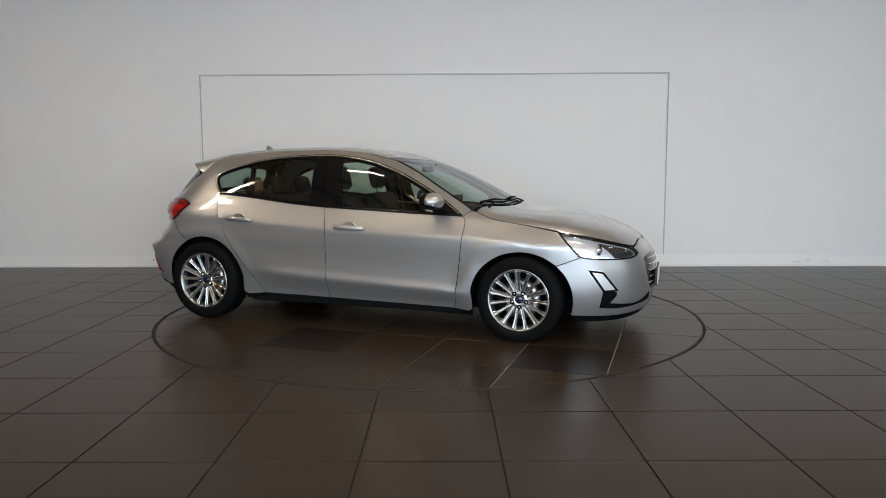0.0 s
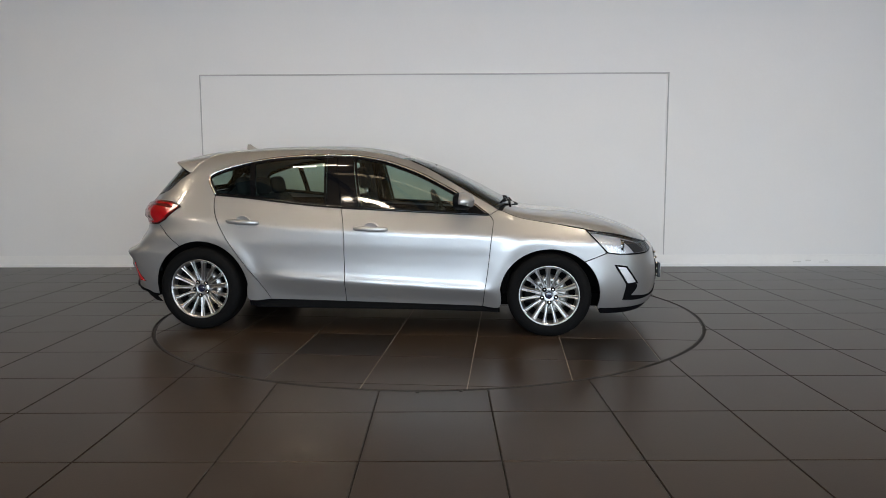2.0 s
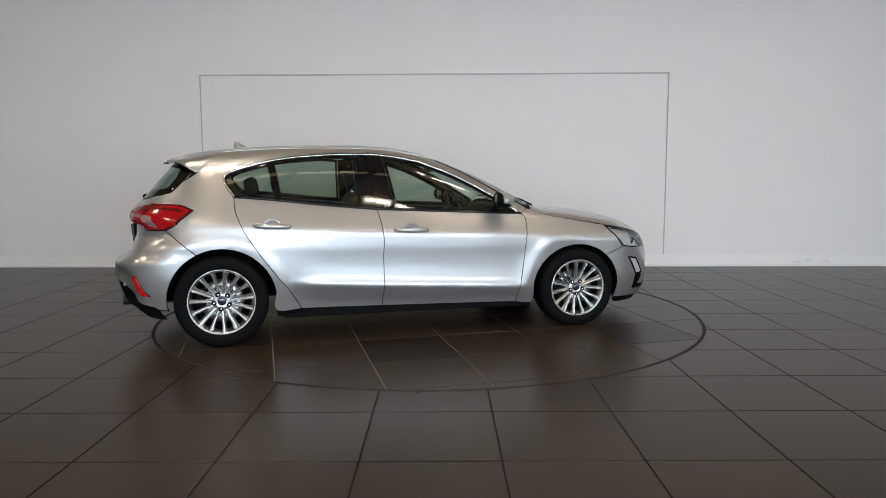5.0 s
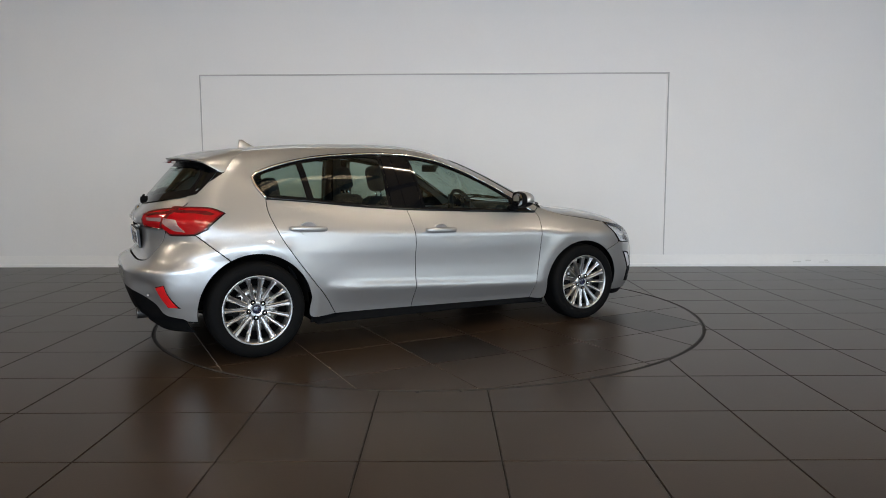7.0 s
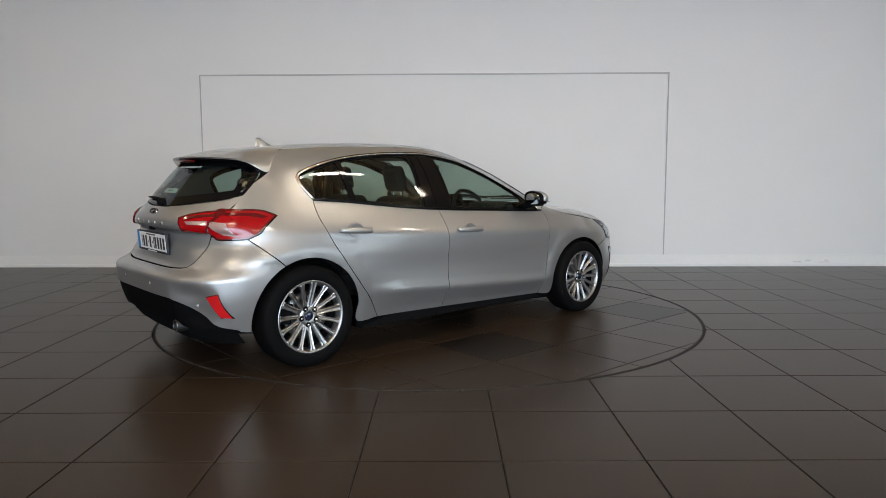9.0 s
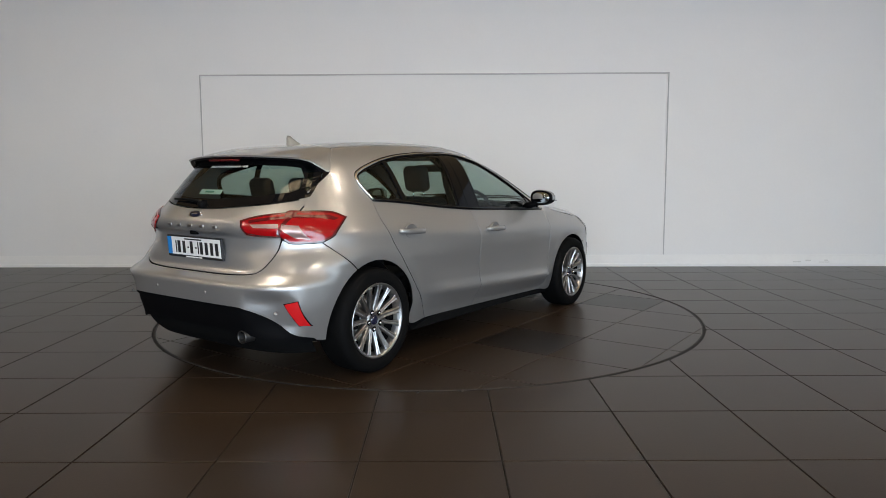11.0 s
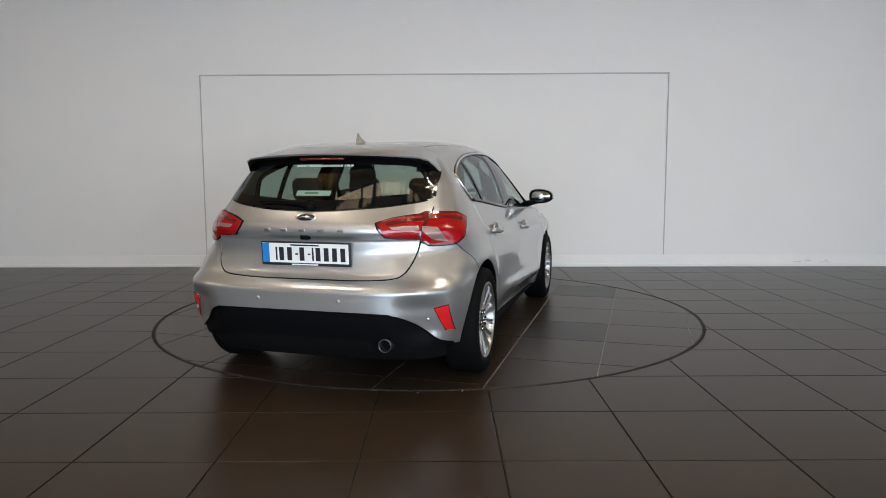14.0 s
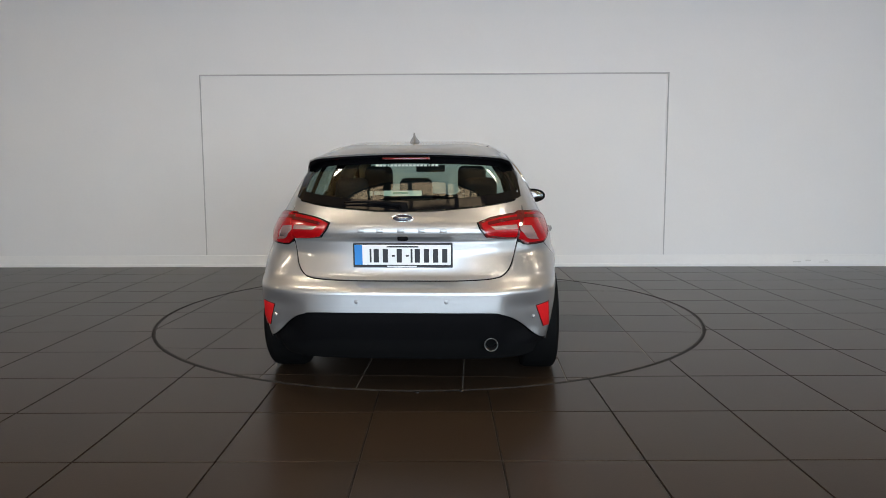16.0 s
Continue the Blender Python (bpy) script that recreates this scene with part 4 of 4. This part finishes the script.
def build_wheels(car):
    m = build_wheel_meshes()
    for x in (-AXLE, AXLE):
        for s in (1, -1):
            w = new("wheel")
            w.parent = car
            w.matrix_local = pose(x, -s * (0.773 if x < 0 else 0.793), 0.3235 if x < 0 else 0.307, 0, 0, 0 if s > 0 else 180) @ pose(0, 0, 0, 0, 9 if x < 0 else -3, 0) @ Matrix.Scale(1.013 if x < 0 else 0.985, 4)
            tagged(w, "black tyre on a silver multi-spoke alloy wheel")
            for name in ("tyre", "rim", "barrel", "hub", "hub_cap", "brake_disc", "caliper"):
                part(name, m[name], None, w)
            for k in range(5):
                for name, da in (("wide_spoke", 0), ("spoke", 24), ("spoke", -24)):
                    part(name, m[name], None, w).matrix_local = pose(0, 0, 0, 0, 72 * k + da, 0)
                for name in ("bolt", "bolt_pocket"):
                    part(name, m[name], None, w).matrix_local = pose(0, 0, 0, 0, 72 * k + 36, 0) @ pose(0, -0.007, 0.054)


def build_shell(car):
    """Dark structure behind the panels: inner shell, floor pan, wheel housings."""
    bm = bmesh.new()
    us = [-2.3 + k * 0.05 for k in range(96)]
    zs = [0.19 + 0.05 * k for k in range(19)]
    for s in (1, -1):
        rows = []
        for u in us:
            row = []
            top = min(BELT_Z(max(-1.4, min(1.6, u))) - 0.03, 0.98)
            if u > FRONT_S:
                top = min(top, 0.60)
            for z in zs:
                zz = 0.19 + (z - 0.19) / 0.9 * (top - 0.19)
                p = ring(u, zz)
                row.append(bm.verts.new((p.x * 0.982, s * p.y * 0.962, zz)))
            rows.append(row)
        for i, (a, b) in enumerate(zip(rows, rows[1:])):
            for j in range(len(zs) - 1):
                c = (a[j].co + b[j + 1].co) / 2
                if min(math.hypot(c.x - e, c.z - 0.31) for e in (-1.345, 1.357)) > 0.405:
                    bm.faces.new((a[j], b[j], b[j + 1], a[j + 1]))
    part("inner_shell", bm, DARK, car)
    pan = bmesh.new()
    box(pan, (-0.93, -0.80, 0.17), (0.93, 0.80, 0.24), 0.01)
    box(pan, (-1.86, -0.52, 0.29), (-0.93, 0.52, 0.36), 0.01)
    box(pan, (0.93, -0.55, 0.17), (2.05, 0.55, 0.28), 0.01)
    box(pan, (1.0, -0.70, 0.28), (1.06, 0.70, 0.86), 0.01)
    box(pan, (-1.92, -0.50, 0.34), (-1.87, 0.50, 0.62), 0.01)
    part("floor_pan", pan, DARK, car, smooth=False)
    for x in (-1.345, 1.357):
        for s in (1, -1):
            w = bmesh.new()
            rows = []
            for y in (0.79 if x > 0 else 0.73, 0.50):
                rows.append([w.verts.new((x + 0.386 * math.cos(radians(a)), -s * y, 0.31 + (0.392 if x < 0 else 0.362) * math.sin(radians(a)))) for a in range(0, 181, 10)])
            for i in range(len(rows[0]) - 1):
                w.faces.new((rows[0][i], rows[0][i + 1], rows[1][i + 1], rows[1][i]))
            w.faces.new(rows[1])
            part("wheel_housing", w, DARK, car)


def lamp_run(pts):
    return [(around(y, z), z) for y, z in pts]


def build_tail(car):
    """Lights, plate, badge, bars, wiper, sensors, exhaust."""
    cut = rear_pts((0.650, 0.995), (0.632, 0.925), (0.618, 0.866))
    outer = loop([cut[0]] + TAIL_TOP, TAIL_LOW, [(-1.672, 0.829), (-1.74, 0.826), (-1.812, 0.829), cut[-1]], cut[::-1])
    inner_low = rear_pts((0.618, 0.866), (0.53, 0.872), (0.45, 0.880))
    inner_tip = rear_pts((0.45, 0.880), (0.418, 0.918), (0.405, 0.948))
    inner_top = rear_pts((0.405, 0.948), (0.47, 0.970), (0.56, 0.986), (0.650, 0.995))
    inner = loop(inner_low, inner_tip, inner_top, cut)
    for name, o in (("tail_light", outer), ("tailgate_light", inner)):
        pair = panel(name, o, ring, RED, car, "red tail light with a clear section", both=True, lift=0.010, depth=0.03)
        ribbon("light_edge", o, 0.000, 0.008, ring, RED_DEEP, pair[0], 0.0112, thick=0.003)
        ribbon("light_seal", o, -0.006, 0.0005, ring, GLOSS_BLACK, car, 0.004, both=True, thick=0.01)
        for ob, flipped in ((pair[0], False), (pair[1], True)):
            if name == "tail_light":
                runs = corners((-1.809, 0.93), (-1.74, 0.921), (-1.72, 0.845), (-1.778, 0.851), (-1.816, 0.905))
                bars = [loop([(-1.80, 0.982), (-1.60, 0.976)], [(-1.60, 0.976), (-1.545, 0.955)], [(-1.545, 0.955), (-1.57, 0.948), (-1.66, 0.962), (-1.80, 0.966)], [(-1.80, 0.966), (-1.80, 0.982)])]
            else:
                runs = corners((-1.942, 0.93), (-1.824, 0.933), (-1.826, 0.91), (-1.929, 0.913))
                bars = [loop(rear_pts((0.635, 0.972), (0.55, 0.966), (0.455, 0.950)), rear_pts((0.455, 0.950), (0.458, 0.938)), rear_pts((0.458, 0.938), (0.55, 0.952), (0.632, 0.958)), rear_pts((0.632, 0.958), (0.635, 0.972)))]
            part("clear_section", panel_mesh("clear_section", runs, ring, TAIL_CLEAR, mirror=flipped, lift=0.0112, depth=0.004, gap=0, step=0.015), TAIL_CLEAR, ob, "clear ribbed lens")
            for b in bars:
                part("light_guide", panel_mesh("light_guide", b, ring, RED_DEEP, mirror=flipped, lift=0.0114, depth=0.004, gap=0, step=0.015), RED_DEEP, ob, "dark red light guide")
    # corner reflectors in the bumper
    def corner_skin(y, z):
        p = ring(around(y, z), z)
        return Vector((p.x, -p.y, z))
    refl = corners((0.722, 0.500), (0.786, 0.516), (0.797, 0.372), (0.766, 0.376))
    panel("reflector", refl, corner_skin, REFLECTOR, car, "bright red bumper reflector", both=True, lift=0.006, depth=0.014, gap=0, step=0.02, flip=True)
    ribbon("reflector_frame", refl, -0.004, 0.001, corner_skin, BLACK, car, 0.003, both=True, thick=0.012, flip=True)
    for y, z in ((0.237, 0.545), (0.705, 0.452)):
        for s in (1, -1):
            ob = part("parking_sensor", lathe(bmesh.new(), [(0.0005, -0.004), (0.008, -0.0035), (0.0105, -0.001), (0.0115, 0.004)], "x", 20), PAINT, car)
            ob.matrix_local = pose(rear_x(y, z), -s * y, z, 0, 0, s * math.degrees(math.atan2(rear_x(y + 0.01, z) - rear_x(y - 0.01, z), 0.02)))
    # number plate in a black holder; its characters are plain bars
    plate = new("number_plate")
    plate.parent = car
    plate.matrix_local = pose(-2.006, 0, 0.779, 0, -4, 0)
    part("holder", boxed((-0.006, -0.268, -0.066), (0.012, 0.268, 0.066), 0.004), INK, plate, "black plate holder", smooth=False)
    part("face", boxed((-0.0085, -0.259, -0.050), (-0.0055, 0.259, 0.059), 0.001), WHITE, plate, "white plate face", smooth=False)
    part("band", boxed((-0.0095, 0.217, -0.0495), (-0.0082, 0.2588, 0.0585)), BLUE, plate, "blue band", smooth=False)
    part("caption", boxed((-0.0095, -0.085, 0.045), (-0.0084, 0.085, 0.053)), INK, plate, "small dark bar", smooth=False)
    part("caption", boxed((-0.0075, -0.075, -0.0625), (-0.0058, 0.085, -0.0555)), WHITE, plate, "small pale bar", smooth=False)
    y = 0.178
    for w in (0.010, 0.028, 0.028, 0, 0.028, 0, 0.010, 0.028, 0.028, 0.028, 0.028):
        if w:
            part("bar", boxed((-0.0095, y - w, -0.037), (-0.0084, y, 0.037)), INK, plate, smooth=False)
            y -= w + (0.021 if w > 0.02 else 0.012)
        else:
            part("bar", boxed((-0.0095, y - 0.016, -0.005), (-0.0084, y, 0.004)), INK, plate, smooth=False)
            y -= 0.026
    # badge and five small bars
    badge = part("badge", lathe(bmesh.new(), [(0.0005, -0.006), (0.045, -0.0055), (0.052, 0.002)], "x", 40), BADGE, car, "dark oval badge with a bright rim")
    badge.matrix_local = pose(rear_x(0, 0.978) - 0.003, 0, 0.978, 0, 30, 0) @ Matrix.Diagonal((1, 1.05, 0.40, 1))
    part("badge_rim", lathe(bmesh.new(), [(0.050, -0.004), (0.054, -0.007), (0.059, -0.004), (0.059, 0.004)], "x", 40), CHROME, badge)
    part("badge_mark", boxed((-0.0085, -0.024, -0.008), (-0.005, 0.024, 0.008), 0.0015), CHROME, badge)
    for y in (0.222, 0.120, 0.008, -0.104, -0.218):
        ob = part("tailgate_bar", boxed((-0.005, -0.018, -0.0085), (0.003, 0.018, 0.0085), 0.002), DISC, car, "small steel-coloured bar")
        ob.matrix_local = pose(rear_x(y, 0.912) - 0.001, y, 0.912)
    part("camera_pod", boxed((-2.018, -0.028, 0.858), (-1.985, 0.028, 0.884), 0.008, 3), BLACK, car, "black reversing camera pod")
    # wiper, stickers, aerial, exhaust
    bm = tube(bmesh.new(), [(rear_x(y, z) - 0.022, y, z) for y, z in ((-0.02, 1.045), (0.10, 1.058), (0.22, 1.062), (0.33, 1.060))], [0.016, 0.010, 0.007, 0.005], 8)
    wiper = part("rear_wiper", bm, BLACK, car, "black rear wiper")
    part("wiper_cap", lathe(bmesh.new(), [(0.0005, -0.022), (0.020, -0.018), (0.026, 0.0), (0.026, 0.03)], "x", 20, (rear_x(0, 1.035) - 0.012, 0.0, 1.035)), BLACK, wiper)
    x0 = 0.170
    for k in range(17):
        w = 0.016 if k not in (3, 14) else 0.005
        ob = part("sticker_bar", boxed((-0.0005, -w / 2, -0.007), (0.0005, w / 2, 0.007)), STICKER, car, smooth=False)
        yy, zz = x0 - k * 0.0212, 1.262
        ob.matrix_local = pose(rear_x(yy, zz) - 0.003, yy, zz, 0, 42, 0)
    st = part("window_sticker", boxed((-0.0006, -0.105, -0.018), (0.0006, 0.105, 0.018)), STICKER, car, "pale green sticker with a dark mark", smooth=False)
    st.matrix_local = pose(rear_x(0.012, 1.11) + 0.004, 0.012, 1.108, 0, 40, 0)
    part("print", boxed((-0.0016, -0.03, -0.007), (-0.0007, 0.055, 0.007)), STICKER_GREEN, st, smooth=False)
    fin = bmesh.new()
    rows = []
    for x, z, w in ((-1.265, 0.0, 0.033), (-1.262, 0.014, 0.028), (-1.262, 0.040, 0.008), (-1.257, 0.062, 0.004)):
        tip = -1.115 + (z / 0.062) ** 0.7 * -0.115
        rows.append([fin.verts.new((x + (tip - x) * t, w * math.sin(math.pi * (0.12 + 0.88 * (1 - t))) * sgn, ROOF_Z(-1.2) - 0.004 + z)) for sgn, ts in ((1, (0, 0.25, 0.5, 0.75, 1)), (-1, (1, 0.75, 0.5, 0.25, 0))) for t in ts])
    for a, b in zip(rows, rows[1:]):
        for i in range(len(a)):
            fin.faces.new((a[i], a[(i + 1) % len(a)], b[(i + 1) % len(a)], b[i]))
    fin.faces.new(rows[-1])
    bmesh.ops.recalc_face_normals(fin, faces=fin.faces[:])
    part("aerial_fin", fin, PAINT, car, "silver shark-fin aerial")
    ex = lathe(bmesh.new(), [(0.031, 0.16), (0.030, 0.004), (0.033, 0.0), (0.0365, 0.004), (0.0365, 0.20)], "x", 28, (-2.054, -0.475, 0.304))
    part("exhaust_pipe", ex, STEEL, car, "dark steel exhaust tip")
    part("exhaust_ring", lathe(bmesh.new(), [(0.0315, 0.001), (0.033, -0.002), (0.0372, -0.002), (0.0372, 0.004)], "x", 28, (-2.054, -0.475, 0.304)), EXHAUST, car, "dull rolled edge")
    part("exhaust_bore", lathe(bmesh.new(), [(0.0005, 0.06), (0.0295, 0.06)], "x", 24, (-2.054, -0.475, 0.304)), DARK, car)
    mf = bmesh.new()
    box(mf, (-1.84, -0.46, 0.262), (-1.60, 0.30, 0.34), 0.035, 3)
    part("silencer", mf, DISC, car, "dull steel silencer")


def build_front(car):
    """Lights, grille, bumper, lower trim, plate."""
    top_f = [(2.45, 0.700), (2.30, 0.712), (2.165, 0.690), (2.114, 0.655)]
    head = [(1.631, 0.797), (1.673, 0.703), (1.715, 0.622), (1.811, 0.605), (2.024, 0.602), (2.114, 0.630)]
    a47 = arch(1, 47, 47, 1)[0]
    low = [(2.45, 0.205), (2.20, 0.20), (1.95, 0.190), (1.75, 0.195), (arch(1, -15, -15, 1)[0][0] + 0.0, 0.20)]
    ar = arch(1, -15, 47, 8)
    right = [low, ar, [a47, (1.715, 0.622)], head[2:], [(2.114, 0.630), (2.104, 0.672)], [(2.104, 0.672), (2.165, 0.688)], top_f[:3][::-1]]
    runs = right + [mirrored(r, FRONT_S, 1) for r in right[::-1]]
    panel("front_bumper", loop(*runs), ring, PAINT, car)
    lip = [(2.45, 0.200), (2.20, 0.195), (1.95, 0.185), (1.70, 0.192)]
    lip2 = [(1.70, 0.192), (1.70, 0.150), (1.95, 0.140), (2.20, 0.150), (2.45, 0.155)]
    panel("front_splitter", loop(lip, lip2, mirrored(lip2, FRONT_S, 1), mirrored(lip, FRONT_S, 1)), ring, BLACK, car, "black lower splitter", lift=-0.006)
    lens = loop(head[:3], head[2:], [(2.114, 0.630), (2.10, 0.672), (2.00, 0.710), (1.88, 0.748), (1.75, 0.776), (1.631, 0.797)])
    panel("headlight_bowl", lens, ring, CLEAR, car, "bright reflector bowl", both=True, lift=-0.030, depth=0.0, gap=0.0)
    panel("headlight_insert", loop([(1.885, 0.728), (1.975, 0.700), (2.085, 0.660)], [(2.085, 0.660), (2.09, 0.632), (2.01, 0.615), (1.93, 0.614)], [(1.93, 0.614), (1.885, 0.728)]), ring, INK, car, "black insert", both=True, lift=-0.022, depth=0.02, gap=0)
    for s in (1, -1):
        for u, z, r in ((1.87, 0.665, 0.036), (2.05, 0.648, 0.020)):
            q = ring(u, z)
            ob = part("projector", lathe(bmesh.new(), [(0.0005, 0.010), (r * 0.6, 0.006), (r, -0.006), (r * 1.15, 0.0), (r * 1.2, -0.02)], "x", 24), CHROME, car)
            ob.matrix_local = pose(q.x - 0.028, s * q.y * 0.975, q.z)
    panel("headlight_lens", lens, ring, LENS, car, "clear headlight lens", both=True, lift=0.002, depth=0.03, gap=0.001)
    ribbon("headlight_edge", lens, 0.0, 0.008, ring, GLOSS_BLACK, car, 0.003, both=True, thick=0.01)
    fog = corners(*[(1.766, 0.520), (1.823, 0.507), (1.897, 0.388), (1.836, 0.385)])
    panel("daytime_light", fog, ring, CLEAR, car, "clear daytime running light", both=True, lift=0.002, depth=0.01, gap=0)
    ribbon("light_surround", fog, -0.012, 0.001, ring, BLACK, car, 0.003, both=True)
    trim = loop([(1.83, 0.385), (1.908, 0.371)], [(1.908, 0.371), (1.907, 0.342)], [(1.907, 0.342), (1.868, 0.288)], [(1.868, 0.288), (2.056, 0.272), (2.21, 0.325)], [(2.21, 0.325), (2.225, 0.275)], [(2.225, 0.275), (1.95, 0.248), (1.815, 0.258)], [(1.815, 0.258), (1.83, 0.385)])
    panel("air_vent_trim", trim, ring, BLACK, car, "black air vent trim", both=True, lift=0.003, depth=0.012, gap=0)
    grille_r = [(2.45, 0.345), (2.24, 0.350), (2.17, 0.45), (2.15, 0.545), (2.19, 0.600), (2.45, 0.615)]
    panel("grille", loop(grille_r[:3], grille_r[2:], mirrored(grille_r, FRONT_S, 1)[:-3], mirrored(grille_r, FRONT_S, 1)[-4:]), ring, GLOSS_BLACK, car, "black grille with bright bars", lift=0.003, depth=0.012, gap=0)
    for k in range(5):
        z = 0.40 + 0.045 * k
        bm = tube(bmesh.new(), [ring(2.19 + 0.052 * i, z) + Vector((0.008, 0, 0)) for i in range(11)], 0.006, 6)
        part("grille_bar", bm, CHROME, car, "bright grille bar")
    pl = new("front_plate")
    pl.parent = car
    pl.matrix_local = pose(2.285, 0, 0.42)
    part("holder", boxed((-0.02, -0.26, -0.06), (0.0, 0.26, 0.06), 0.004), INK, pl, "black plate holder", smooth=False)
    part("face", boxed((-0.002, -0.25, -0.052), (0.003, 0.25, 0.055), 0.001), WHITE, pl, "white plate face", smooth=False)
    for s in (1, -1):
        bm = tube(bmesh.new(), [(1.06, s * 0.62, top_z(1.06, 0.62) + 0.006), (1.05, s * 0.40, top_z(1.05, 0.40) + 0.016), (1.07, s * 0.02, top_z(1.07, 0.02) + 0.014)], [0.008, 0.008, 0.005], 6)
        part("wiper_arm", bm, BLACK, car)
        bm = tube(bmesh.new(), [(0.99, s * 0.60, top_z(0.99, 0.60) + 0.010), (1.02, s * 0.30, top_z(1.02, 0.30) + 0.016), (1.04, s * -0.02, top_z(1.04, 0.02) + 0.012)], [0.006, 0.009, 0.006], 6)
        part("wiper_blade", bm, BLACK, car)


def seat(car, x, y, bench=0.0):
    """A front seat, or the rear bench where bench gives its half width."""
    s = new("rear_bench" if bench else "front_seat")
    s.parent = car
    s.location = (x, y, 0)
    w = bench or 0.25
    part("cushion", boxed((-0.24, -w, 0.36), (0.28, w, 0.52), 0.05, 3), CLOTH, s)
    back = part("backrest", boxed((-0.07, -w * 0.98, 0.0), (0.07, w * 0.98, 0.60), 0.055, 3), CLOTH, s)
    back.matrix_local = pose(-0.22, 0, 0.46, 0, -18, 0)
    for yy in ((-0.42, 0.0, 0.42) if bench else (0.0,)):
        small = 0.09 if bench else 0.13
        h = part("headrest", boxed((-0.045, -0.108, 0.0), (0.05, 0.108, small + 0.07), 0.047, 4), CLOTH, s)
        h.matrix_local = pose(-0.40, yy, 1.075 if not bench else 1.03, 0, -12, 0)
        for d in (-0.05, 0.05):
            part("headrest_post", tube(bmesh.new(), [(-0.385, yy + d, 1.0), (-0.40, yy + d, 1.10)], 0.007, 6), CHROME, s)
    return s


def build_inside(car):
    seat(car, 0.12, -0.36), seat(car, 0.12, 0.36)
    seat(car, -0.72, 0.0, 0.60)
    bm = bmesh.new()
    box(bm, (0.62, -0.70, 0.60), (1.02, 0.70, 0.90), 0.07, 3)
    part("dashboard", bm, INNER, car, "dark grey dashboard")
    part("screen_display", boxed((0.60, -0.13, 0.88), (0.63, 0.13, 1.03), 0.01), GLOSS_BLACK, car)
    part("centre_console", boxed((-0.2, -0.11, 0.25), (0.65, 0.11, 0.58), 0.03), INNER, car)
    ring_bm = bmesh.new()
    tube(ring_bm, [(0.0, 0.185 * math.cos(a), 0.185 * math.sin(a)) for a in [2 * math.pi * k / 32 for k in range(33)]], 0.016, 8)
    box(ring_bm, (-0.01, -0.17, -0.03), (0.02, 0.17, 0.03), 0.01)
    wheel = part("steering_wheel", ring_bm, INNER, car)
    wheel.matrix_local = pose(0.50, -0.36, 0.90, 0, -24, 0)
    part("instrument_hood", boxed((0.62, -0.54, 0.86), (0.86, -0.18, 0.97), 0.045, 3), INNER, car)
    part("inside_mirror", boxed((0.335, -0.125, 1.225), (0.365, 0.125, 1.285), 0.014, 3), INNER, car, "black inside mirror")
    part("mirror_stem", tube(bmesh.new(), [(0.36, 0, 1.27), (0.43, 0, 1.272)], 0.018, 8), INNER, car)
    part("parcel_shelf", boxed((-1.72, -0.50, 0.955), (-1.22, 0.50, 0.985), 0.012), INNER, car)
    for s in (1, -1):
        post = bmesh.new()
        tube(post, [(-0.25, -s * 0.70, 0.93), (-0.27, -s * 0.635, 1.15), (-0.30, -s * 0.53, 1.34)], 0.05, 8, 0.6)
        part("inner_pillar", post, INNER, car)
        belt = tube(bmesh.new(), [(-0.21, -s * 0.66, 1.22), (-0.12, -s * 0.60, 0.90), (-0.05, -s * 0.58, 0.60)], 0.018, 6, 0.2)
        part("seat_belt", belt, CLOTH, car)


def build_car():
    car = tagged(new("car"), "silver five-door hatchback parked on the turntable", "car")
    front_door, rear_door = build_body(car)
    build_shell(car)
    build_glazing(car)
    for k, s in ((0, 1), (1, -1)):
        handle(front_door[k], 0.01, 0.799, s, 0.03)
        handle(rear_door[k], -0.992, 0.847, s, 0.05)
        mirror(car, s)
    build_wheels(car)
    build_tail(car)
    build_front(car)
    build_inside(car)
    return car


# ---- assembly ----
floor = build_floor()
build_room()
for lx, ly in LAMPS:
    ceiling_light(lx, ly)
ceiling_panels()
car = build_car()
turntable = build_turntable()
floor_studs(floor)
lay_tiles(floor)


def motions():
    """The turntable and the car on it turn at one steady rate."""
    rows, car_rows = [], []
    for k in range(33):
        t = k * 0.5
        m = pose(0, 0, 0, 0, 0, -18.605 + 6.618 * t)
        rows.append((t, m))
        car_rows.append((t, m @ pose(-0.364, -0.0071, 0)))
    walk(turntable, rows)
    walk(car, car_rows)


motions()
